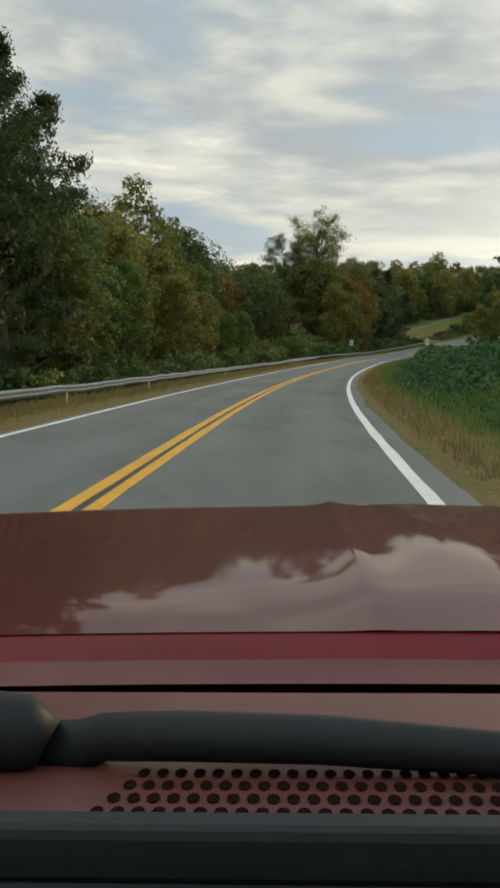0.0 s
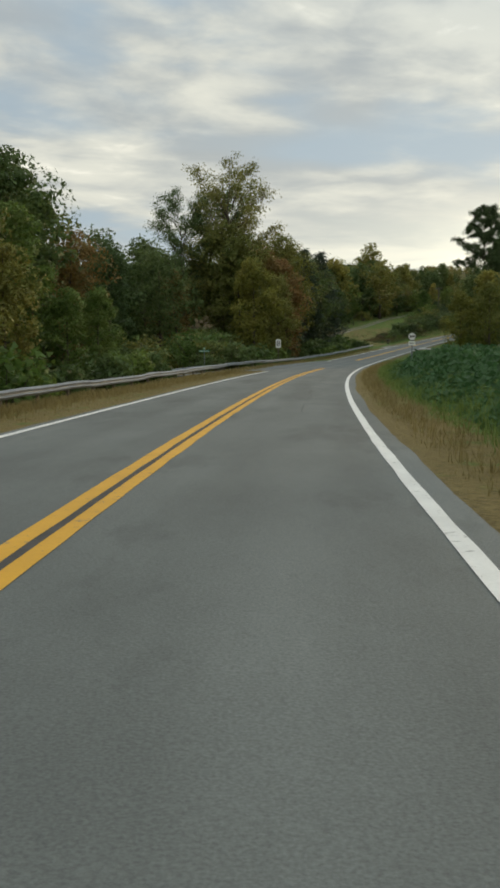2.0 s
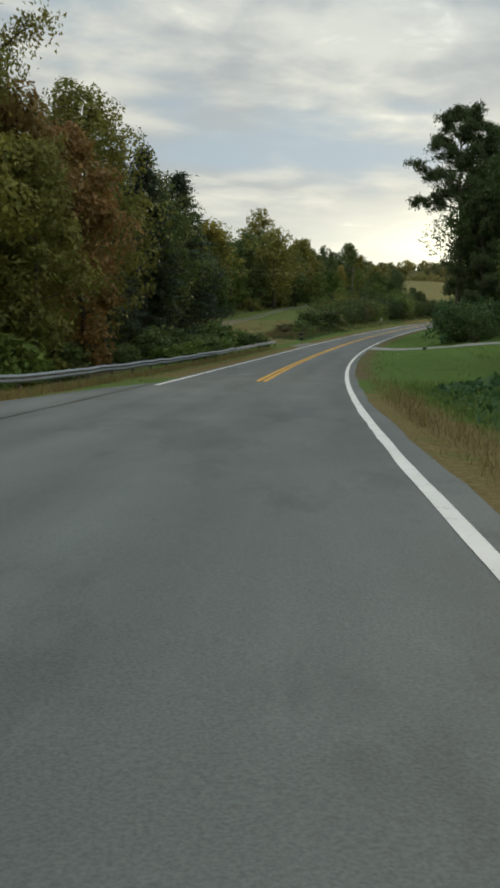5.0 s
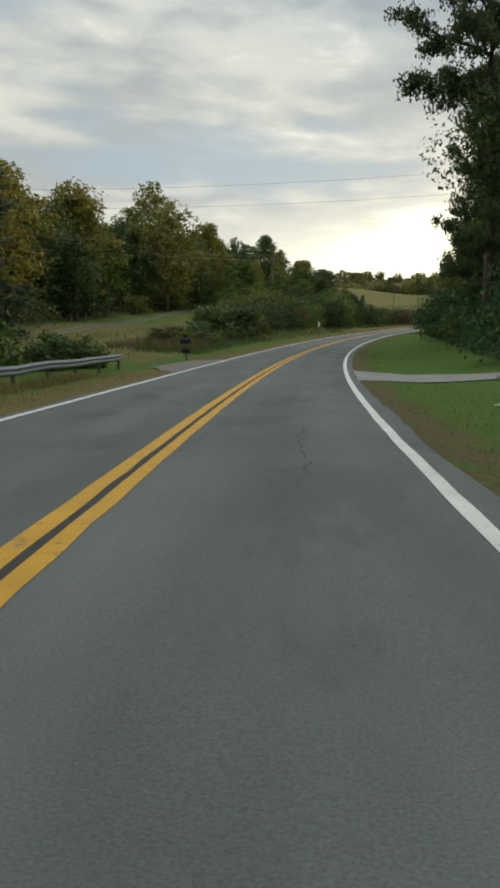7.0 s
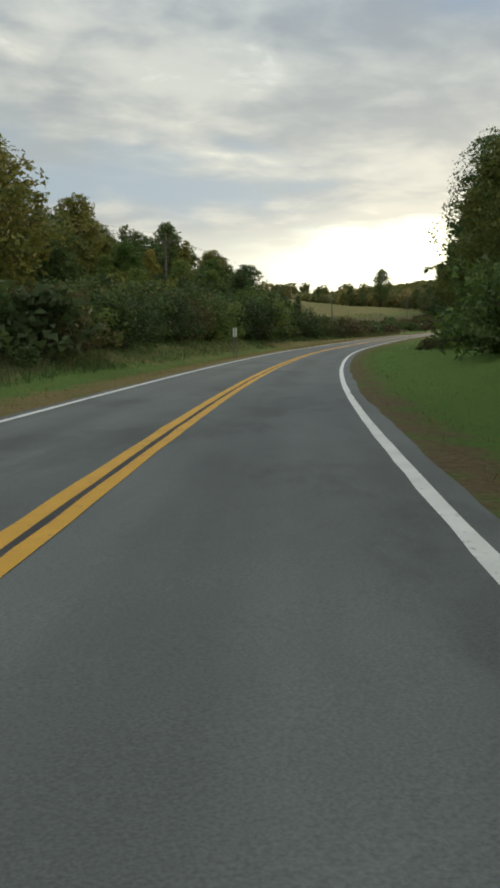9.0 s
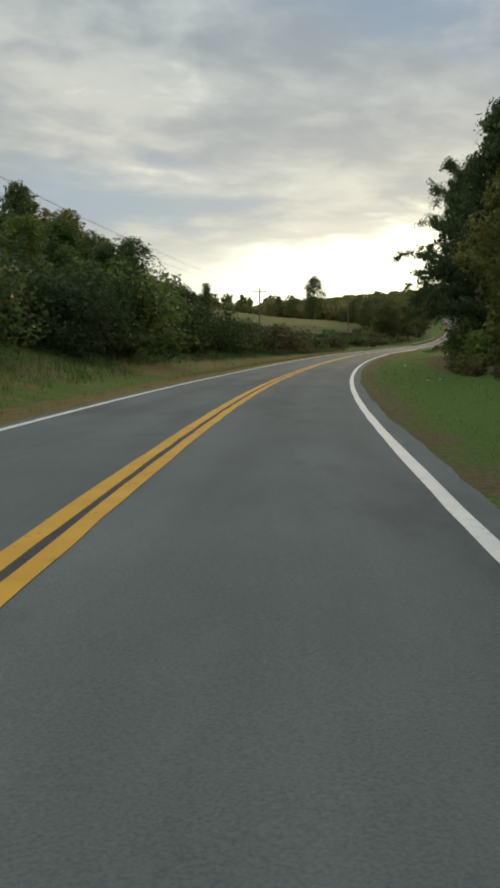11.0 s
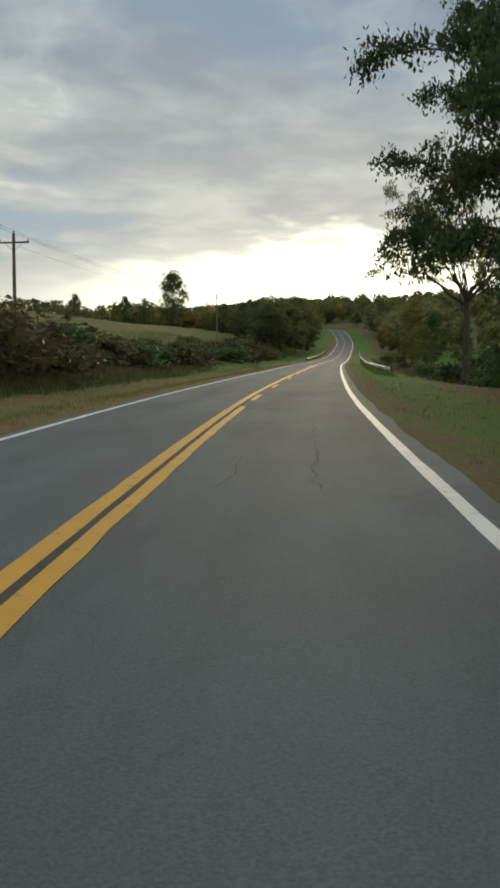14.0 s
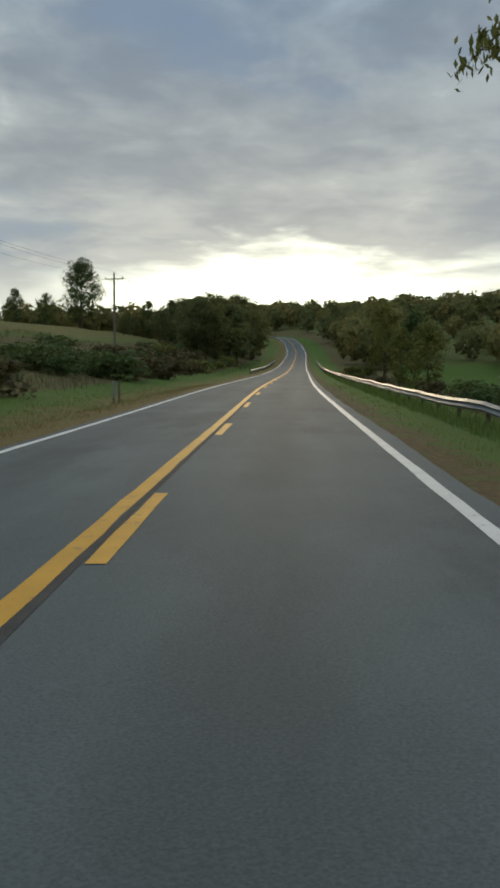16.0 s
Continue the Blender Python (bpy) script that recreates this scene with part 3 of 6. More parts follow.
def zone(s, u):
    """How dry and how bare the grass is at s, u."""
    au = np.abs(u)
    dry, bare = np.full(len(s), 0.25), np.zeros(len(s))
    left, right = u < 0, u >= 0
    fade = lambda v, a, b: np.clip((v - a) / (b - a), 0, 1)
    verge = 1 - fade(au, 7.5, 10)
    # tan verges along the first stretch
    early = 1 - fade(s, 175, 195)
    dry = np.maximum(dry, early * np.where(left, verge * 0.72, 0.76 - 0.50 * fade(au, 4.7, 5.9)) * (verge > 0))
    # left: narrow tan edge all along; open hill field
    dry = np.where(left & (s > 190), np.maximum(dry, (1 - fade(au, 4.8, 6.8)) * 0.75), dry)
    dry = np.where(left & (s > 430), np.maximum(dry, 0.52 * (1 - fade(au, 7, 12))), dry)
    dry = np.where(left & (s > 420) & (au > 30), 0.58, dry)
    dry = np.where(left & (s > 250) & (s < 420) & (au > 9), 0.40, dry)
    dry = np.where(left & (s > 262) & (s < 335) & (au > 7.5) & (au < 40), 0.57, dry)
    dry = np.where(left & (s > 318) & (s < 500) & (au > 6) & (au < 14), np.where((s > 380) & (au < 8.6), 0.64, 0.47), dry)
    bare = np.where(left & (s > 276) & (s < 318) & (au > 7.8) & (au < 13), 0.45, bare)
    bare = np.where(left & (s > 300) & (s < 440) & (au > 40), 0.75, bare)
    bare = np.where(left & (s > 440) & (au > 11) & (au < 34), 0.6, bare)
    bare = np.where((s > 760) & (au > 10), 0.48, bare)
    bare = np.where(right & (s > 480) & (au > 130), 0.62, bare)
    # right: lawn with a fringe of fallen leaves
    lawn = right & (s > 190)
    dry = np.where(lawn & (au < 12), 0.12, dry)
    bare = np.where(lawn, np.maximum(bare, 0.62 * (1 - fade(au, 4.3, 5.4))), bare)
    bare = np.where(lawn & (s > 265) & (au > 10.5) & (au < 30), 0.6, bare)
    bare = np.where(lawn & (s > 395) & (s < 508) & (au > 8.4) & (au < 30), 0.72, bare)
    bare = np.where(left & (s < 250) & (au > 11), 0.75, bare)
    return dry, bare


def build_ground():
    s = np.r_[-2500, -1200, -600, -300, np.arange(-160, 0, 8), np.arange(0, 560, 2.0), np.arange(560, 820, 5), np.arange(820, 1120, 20), 1250, 1500, 2000, 3200]
    uh = np.r_[3.42, 3.62, 4.0, 4.6, 5.3, 6, 7, 8, 9, 10.5, 12, 14, 16, 18, 21, 25, 30, 35, 40, 47, 55, 63, 70, 80, 95, 110, 130, 150, 175, 200, 250, 300, 400, 500, 650, 900, 1400, 2200, 3000]
    u = np.r_[-uh[::-1], 0, uh]
    S, U = np.meshgrid(s, u, indexing="ij")
    S, U = S.ravel(), U.ravel()
    xy, z = flat(S, U), height(S, U)
    z = np.where(np.abs(U) < 3.44, z - 0.12, z)
    n, m = len(s), len(u)
    faces = [(i * m + j, i * m + j + 1, (i + 1) * m + j + 1, (i + 1) * m + j) for i in range(n - 1) for j in range(m - 1)]
    me = mesh_of("ground", np.column_stack([xy, z]), [f[::-1] for f in faces], GROUND_MAT, smooth=True)
    dry, bare = zone(S, U)
    for name, val in (("dry", dry), ("bare", bare)):
        a = me.attributes.new(name, "FLOAT", "POINT")
        a.data.foreach_set("value", val.astype(np.float32))
    tagged(new("ground", me), "rolling ground of green and dry grass beside the road", "ground", kind="structure")


build_ground()


def ribbon(name, s0, s1, u0, u1, mat, lift, step=2.0, wobble=0.0, seed=0, drop=False):
    """A strip of the road's surface between u0 and u1 (numbers or functions of s)."""
    s = np.linspace(s0, s1, max(2, int(abs(s1 - s0) / step) + 1))
    fu = lambda f: f(s) if callable(f) else np.full(len(s), float(f))
    a, b = fu(u0), fu(u1)
    if wobble:
        r = np.random.RandomState(seed)
        a, b = a + r.normal(0, wobble, len(s)), b + r.normal(0, wobble, len(s))
    cols = 2 if np.max(np.abs(b - a)) < 1.0 else 9
    rows_u = [a + (b - a) * k / (cols - 1) for k in range(cols)]
    pts, uvs = [], []
    for k in range(cols):
        xy, _, z = flat(s, rows_u[k]), None, axis_at(s)[2]
        hz = np.where(np.abs(rows_u[k]) <= 3.75, z + crossfall(s, rows_u[k]), height(s, rows_u[k]))
        pts.append(np.column_stack([xy, hz + lift]))
        uvs.append(np.column_stack([rows_u[k], s]))
    v, uv = np.concatenate(pts), np.concatenate(uvs)
    n = len(s)
    faces = [(k * n + i, (k + 1) * n + i, (k + 1) * n + i + 1, k * n + i + 1) for k in range(cols - 1) for i in range(n - 1)]
    if drop:  # the sheet's broken edges, going down into the soil
        base = len(v)
        v = np.vstack([v, v[:n] - (0, 0, 0.25), v[(cols - 1) * n:cols * n] - (0, 0, 0.25)])
        uv = np.vstack([uv, uv[:n], uv[(cols - 1) * n:cols * n]])
        faces += [(base + i, i, i + 1, base + i + 1) for i in range(n - 1)]
        faces += [((cols - 1) * n + i, base + n + i, base + n + i + 1, (cols - 1) * n + i + 1) for i in range(n - 1)]
    return mesh_of(name, v, faces, mat, uv)


edge_noise = lambda seed, amp: (lambda s: amp * lumps(s + 31 * seed, np.full(len(s), 7.0 * seed), 3.1) + amp * 0.5 * lumps(s + 11 * seed, np.full(len(s), 3.0), 0.9))
edge_l, edge_r = edge_noise(1, 0.07), edge_noise(2, 0.07)
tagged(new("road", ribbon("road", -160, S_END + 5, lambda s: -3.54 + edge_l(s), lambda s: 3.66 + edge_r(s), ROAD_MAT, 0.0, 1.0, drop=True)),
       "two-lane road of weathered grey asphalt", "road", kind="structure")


def line_marking(name, s0, s1, u, w, mat, label):
    tagged(new(name, ribbon(name, s0, s1, u - w / 2, u + w / 2, mat, 0.006, 1.0, wobble=0.006, seed=int(abs(s0)))), label, "road marking", kind="structure")


white_lbl, yellow_lbl = "worn white edge line on the asphalt", "worn yellow centre line on the asphalt"
line_marking("edge_line_right", -160, 1000, 3.26, 0.17, WHITE_PAINT, white_lbl)
line_marking("edge_line_left", -160, 134, -3.28, 0.15, WHITE_PAINT, white_lbl)
line_marking("edge_line_left", 184, 1000, -3.25, 0.15, WHITE_PAINT, white_lbl)
line_marking("centre_line", -160, 148, -0.128, 0.18, YELLOW_PAINT, yellow_lbl)
line_marking("centre_line", -160, 147, 0.132, 0.165, YELLOW_PAINT, yellow_lbl)
line_marking("centre_line", 188, 1000, -0.128, 0.18, YELLOW_PAINT, yellow_lbl)
line_marking("centre_line", 188, 451, 0.132, 0.165, YELLOW_PAINT, yellow_lbl)
for k in range(22):
    line_marking("centre_dash", 454.4 + 12.8 * k - (1.6 if k == 1 else 0), 458.2 + 12.8 * k - (1.6 if k == 1 else 0), 0.135, 0.16, YELLOW_PAINT, "short yellow dash beside the centre line")
for s0, s1 in ((-160, 148), (188, 900)):
    tagged(new("tar_seam", ribbon("tar_seam", s0, s1, lambda s: -0.034 + 0.010 * lumps(s, s * 0, 1.3), lambda s: 0.044 + 0.010 * lumps(s, s * 0 + 5, 0.9), TAR, 0.004, 0.5)),
           "dark tarred joint between the lanes", "road seam", kind="structure")
for s0, s1, u, amp in ((84.5, 90.2, 1.86, .06), (90.9, 95.5, 1.88, .06), (96.5, 100, 1.84, .06), (108, 113.2, 1.86, .06), (114.5, 119, 1.9, .06), (121, 126, 1.84, .06), (130.6, 134.4, 2.08, .09), (131.2, 133.0, 2.16, .08), (135, 139.6, 2.08, .05), (141, 151, 2.06, .05), (222, 229, 1.9, .12), (236, 240, 1.55, .12), (391, 391.9, 2.1, .12), (391.3, 392.5, 2.25, .12), (391.2, 392.2, 2.4, .1), (398, 398.8, 2.0, .1), (398.3, 399.3, 2.16, .1), (435.2, 448.6, 1.95, .14), (437, 440.5, 1.86, .14), (435.2, 439, 0.9, .12), (444.4, 450.5, 0.45, .10), (474.9, 480.1, 0.7, .12)):
    w = lambda s, u=u, amp=amp: u + amp * lumps(s, s * 0 + u * 9, 2.1) + amp * 0.8 * lumps(s, s * 0 + u * 5, 0.45)
    thin = lambda s, a=s0, b=s1: np.clip(np.minimum(s - a, b - s) / 0.5, 0.12, 1)  # cracks run out to nothing
    tagged(new("crack", ribbon("crack", s0, s1, lambda s: w(s) - thin(s) * (0.007 + 0.005 * lumps(s, s * 0 + 4, 0.37)), lambda s: w(s) + thin(s) * (0.008 + 0.007 * lumps(s, s * 0, 0.31)), TAR, 0.003, 0.12)), "dark crack in the asphalt lane", "road crack", kind="structure")

for s0, s1, u0, u1 in ((360, 360.9, 2.02, 2.22),):
    k1, k2 = (lambda s, j=j: 0.12 * lumps(s + j, s * 0 + j, 0.5) + 0.10 * lumps(s, s * 0 + j, 0.22) for j in (s0 % 50, s0 % 31 + 3))
    fat = lambda s, a=s0, b=s1: np.sqrt(np.clip(np.sin(np.pi * (s - a) / (b - a)), 0.02, 1))
    mid, half = (u0 + u1) / 2, (u1 - u0) / 2
    tagged(new("asphalt_patch", ribbon("asphalt_patch", s0, s1, lambda s: mid - half * fat(s) + k1(s), lambda s: mid + half * fat(s) + k2(s), PATCH, 0.003, 0.08)), "darker worn patch in the asphalt", "road patch", kind="structure")

# the side road's mouth, driveways and the gravel lane
def apron(name, mat, rows, lift, label, cat):
    """A sheet between pairs of (s, u) places, laid on the ground."""
    v, f, uv = [], [], []
    for (sa, ua), (sb, ub) in rows:
        for k in range(9):
            q = k / 8
            s, u = sa + (sb - sa) * q, ua + (ub - ua) * q
            v.append(at(s, u, 0.007 + lift * min(1, max(0, (abs(u) - 3.9) / 0.8)))), uv.append((u, s))
    for i in range(len(rows) - 1):
        for k in range(8):
            a = i * 9 + k
            f.append((a, a + 1, a + 10, a + 9))
    me = mesh_of(name, v, f, mat, uv)
    if me.polygons[0].normal.z < 0:
        me.flip_normals()
    tagged(new(name, me), label, cat, kind="structure")


apron("side_road", ROAD_MAT, [((135 + 0.2 * k, -3.6 - 0.1 * k) if k < 4 else (136 + 1.2 * (k - 4), -4.0 - 1.25 * (k - 4)), (186 - 2.2 * k, -3.6 - 0.05 * k - 0.42 * k)) for k in range(14)],
      0.05, "side road of grey asphalt joining the road", "road")
apron("driveway_right", GRAVEL_PALE, [((248.8 - max(0, 6 - k) * 0.35 + 0.22 * math.sin(1.9 * k) + 0.12 * math.sin(4.3 * k), 3.6 + k * 1.1), (252.4 + max(0, 6 - k) * 0.4 + 0.25 * math.sin(2.3 * k + 1), 3.6 + k * 1.1)) for k in range(44)], 0.025, "pale gravel driveway across the lawn", "driveway")
apron("driveway_left", GRAVEL, [((249.5 + k * 1.3 + 0.5 * math.sin(2.1 * k), -3.5 - k * 0.42), (266 - k * 0.5 + 0.6 * math.sin(1.7 * k), -3.5 - k * 0.36)) for k in range(6)], 0.05, "pale gravel turnout beside the road", "driveway")
for off in (0.0, 1.6):
    apron("gravel_lane", GRAVEL, [((270 + 6 * k, -24.5 - 0.48 * k - off), (270 + 6 * k, -25.2 - 0.48 * k - off)) for k in range(23)], 0.05, "wheel track of a gravel farm lane", "lane")

# ---- trees ----


def leaf_quads(rs, centre, normal, size, long=1.25, corners=3):
    """Leaf sprays at centre, facing about normal: pointed with three corners, diamonds with four; the last row is the soft normal."""
    n = len(centre)
    way = np.broadcast_to(normal, (n, 3)) / (np.linalg.norm(np.broadcast_to(normal, (n, 3)), axis=1)[:, None] + 1e-9) + rs.normal(0, 0.22, (n, 3))
    way /= np.linalg.norm(way, axis=1)[:, None] + 1e-9
    nn = normal + rs.normal(0, 0.55, (n, 3))
    nn /= np.linalg.norm(nn, axis=1)[:, None] + 1e-9
    t = np.cross(nn, rs.normal(0, 1, (n, 3)))
    t /= np.linalg.norm(t, axis=1)[:, None] + 1e-9
    b = np.cross(nn, t)
    s = size[:, None]
    bend = nn * s * 0.12
    if corners == 3:
        return np.stack([centre - t * s * 0.42 * long - b * s * 0.30, centre + t * s * 0.50 * long, centre - t * s * 0.15 + b * s * 0.58 - bend, way], 1)
    return np.stack([centre - t * s * 0.5 * long, centre + b * s * 0.42 - bend, centre + t * s * 0.5 * long, centre - b * s * 0.42 - bend, way], 1)


def clump(rs, at_point, radius, count, size, squash=0.75):
    d = rs.normal(0, 1, (count, 3))
    d /= np.linalg.norm(d, axis=1)[:, None]
    r = radius * rs.uniform(0.15, 1.0, count) ** 0.6
    c = np.asarray(at_point) + d * r[:, None] * np.array([1, 1, squash])
    up = np.array([0, 0, 0.35])
    return leaf_quads(rs, c, d * 0.8 + up, size * rs.uniform(0.6, 1.35, count))


SHAPES = {  # height, trunk radius, bare trunk share, crown half-width, widest at, leaf sprays, spray size, boughs, bough size, gaps
    "tall": (22.0, 0.30, 0.10, 4.8, 0.56, 8200, 0.30, 34, 0.38, -0.20),
    "broad": (17.0, 0.34, 0.08, 5.5, 0.54, 7600, 0.30, 32, 0.38, -0.22),
    "oval": (15.0, 0.22, 0.05, 4.0, 0.50, 6000, 0.28, 26, 0.42, -0.25),
    "narrow": (18.0, 0.22, 0.08, 3.0, 0.52, 5200, 0.31, 24, 0.44, -0.15),
    "oak_fine": (19.0, 0.42, 0.08, 6.6, 0.56, 16000, 0.26, 44, 0.34, -0.25),
    "lone": (20.0, 0.40, 0.10, 6.6, 0.54, 15000, 0.32, 36, 0.40, -0.22),
    "tall_far": (22.0, 0.30, 0.10, 4.8, 0.56, 3900, 0.43, 34, 0.38, -0.20),
    "broad_far": (17.0, 0.34, 0.08, 5.5, 0.54, 3700, 0.43, 32, 0.38, -0.22),
    "oval_far": (15.0, 0.22, 0.05, 4.0, 0.50, 2900, 0.40, 26, 0.42, -0.25),
    "back": (16.0, 0.26, 0.05, 5.0, 0.56, 1000, 0.92, 16, 0.45, -0.4),
}


def crown_radius(h, bare, widest, width):
    """Half-width of the crown at the share h of the height."""
    if h < bare:
        return 0.0
    k = (h - bare) / (widest - bare) if h < widest else (1 - h) / (1 - widest)
    return width * max(0.0, min(1.0, k)) ** (0.45 if h < widest else 0.46)


def build_tree(kind, seed, mat):
    """A top-level tree with a trunk and a crown, standing at the origin."""
    H, tr, bare, width, widest, sprays, size, boughs, swell, gaps = SHAPES[kind]
    rs = np.random.RandomState(seed)
    v, f, quads = [], [], []
    lean = rs.normal(0, 0.02, 2)
    spine = [Vector((lean[0] * H * q + 0.25 * math.sin(3 * q + seed), lean[1] * H * q + 0.25 * math.cos(2.3 * q + seed) - 0.25 * math.cos(seed), H * q * 0.93)) for q in np.linspace(0, 1, 9)]
    spine[0].z = -0.5
    tube(v, f, spine, [tr * (1.25 if i == 0 else 1) * (1 - 0.9 * i / 8) for i in range(9)], 7)
    on_spine = lambda q: spine[min(int(q * 8), 7)].lerp(spine[min(int(q * 8), 7) + 1], q * 8 - min(int(q * 8), 7))
    ph = rs.uniform(0, 6.28, 4)
    lobe = lambda a, h: np.clip(1 + 0.20 * np.sin(2 * a + ph[0] + 5 * h) + 0.17 * np.sin(3 * a + ph[1] - 9 * h) + 0.13 * np.sin(5 * a + ph[2] + 17 * h), 0.55, 1.3)
    limbs = {"oak_fine": 22, "back": 4, "tall_far": 8, "broad_far": 8, "oval_far": 8}.get(kind, 14)
    for i in range(limbs):
        h = bare * 0.8 + (0.9 - bare * 0.8) * (i + rs.uniform(0, 0.8)) / limbs
        ang = i * 2.4 + rs.uniform(-0.5, 0.5)
        reach = crown_radius(min(0.95, h + 0.10), bare, widest, width) * float(lobe(ang, h + 0.1)) * rs.uniform(0.55, 0.78) + 0.3
        rise = min(reach * (0.8 - 0.35 * (h < widest)), (0.93 - h) * H)
        p0 = on_spine(h)
        pts = [p0 + Vector((math.cos(ang) * reach * q, math.sin(ang) * reach * q, rise * q ** 1.4)) for q in (0, 0.3, 0.6, 0.85, 1)]
        for p in pts[1:]:
            p += Vector(rs.normal(0, 0.14, 3))
        r0 = tr * 0.42 * (1.05 - h)
        tube(v, f, pts, [r0, r0 * 0.75, r0 * 0.5, r0 * 0.3, r0 * 0.12], 4, False)
        if kind != "back":
            quads.append(clump(rs, pts[-1], 0.9, min(60, int(sprays / 110)), size))
            for _ in range(3):
                q = rs.uniform(0.45, 0.95)
                b0 = p0.lerp(pts[-1], q)
                out = ang + rs.choice([-1, 1]) * rs.uniform(0.5, 1.3)
                side = Vector((math.cos(out), math.sin(out), rs.uniform(-0.1, 0.7))) * reach * rs.uniform(0.25, 0.5)
                tube(v, f, [b0, b0 + side * 0.55 + Vector((0, 0, 0.1)), b0 + side], [r0 * 0.35, r0 * 0.22, r0 * 0.06], 3, False)
                quads.append(clump(rs, b0 + side, 0.8, min(50, int(sprays / 130)), size))
    # rounded boughs of leaves, set over the crown's outline
    share = []
    for i in range(boughs):
        h = bare + 0.08 + (0.93 - bare) * ((i + rs.uniform(0.1, 0.9)) / boughs) ** 0.9
        ang = i * 2.4 + rs.uniform(-0.5, 0.5)
        br = width * swell * rs.uniform(0.7, 1.25) * (0.75 if h > 0.85 else 1)
        env = crown_radius(min(h, 0.985), bare, widest, width) * float(lobe(ang, h))
        out = max(0.0, env - br * 0.75) * (1 if i % 3 else 0.45)
        mid = on_spine(min(h, 0.99)) + Vector((math.cos(ang) * out, math.sin(ang) * out, 0))
        mid.z = min(H * h, H - br * 0.72)
        share.append((mid, br))
    whole = sum(b * b for _, b in share)
    for mid, br in share:
        n = int(sprays * 1.35 * br * br / whole)
        d = rs.normal(0, 1, (n, 3)) + np.array([0, 0, 0.2])
        d /= np.linalg.norm(d, axis=1)[:, None]
        rr = br * np.clip(1.04 - rs.exponential(0.2, n), 0.1, 1.1) * (1 + 0.16 * np.sin(d[:, 0] * 6 + mid.x * 3) * np.cos(d[:, 1] * 5 + mid.z * 2))
        c = np.array(mid) + d * rr[:, None] * np.array([1, 1, 0.82])
        cell = lumps(c[:, 0] + 0.6 * c[:, 2] + 50, c[:, 1] - 0.5 * c[:, 2] + 50, 0.9) * 0.6 + lumps(c[:, 0] * 1.2 + 90, c[:, 2] + 0.3 * c[:, 1], 0.7) * 0.6
        ok = cell > gaps
        quads.append(leaf_quads(rs, c[ok], d[ok] * 0.8 + np.array([0, 0, 0.4]), size * rs.uniform(0.55, 1.3, ok.sum()), 1.25))
    tree = thing("tree", Matrix(), "", "tree")
    child("trunk", mesh_of("trunk", v, f, BARK, smooth=True), tree)
    child("crown", quad_mesh("crown", np.concatenate(quads), mat, True), tree)
    return tree, H


LIMBED = {  # height, trunk radius, lowest fork, highest fork, limbs, reach low and high, lift low and high, sag, arms, twigs, leaves, leaf half-length, spread
    "locust": (20.0, 0.36, 6.2, 6.8, 14, 10.6, 10.4, 0.42, 1.3, 2.0, 8, 7, 21, 0.13, 0.16),
    "overhang": (24.0, 0.45, 5.5, 20.5, 22, 10.4, 4.2, 0.04, 1.15, 1.6, 9, 7, 29, 0.13, 0.24),
    "airy": (24.0, 0.34, 6.0, 18.5, 22, 5.0, 6.4, 0.45, 1.12, 0.5, 8, 6, 22, 0.115, 0.26),
    "topped": (24.0, 0.36, 13.0, 21.5, 16, 6.2, 3.0, 0.10, 1.2, 0.8, 7, 6, 40, 0.13, 0.20),
    "poplar": (24.0, 0.45, 2.5, 21.0, 30, 7.6, 3.0, 0.25, 1.2, 0.9, 7, 6, 32, 0.17, 0.28),
}


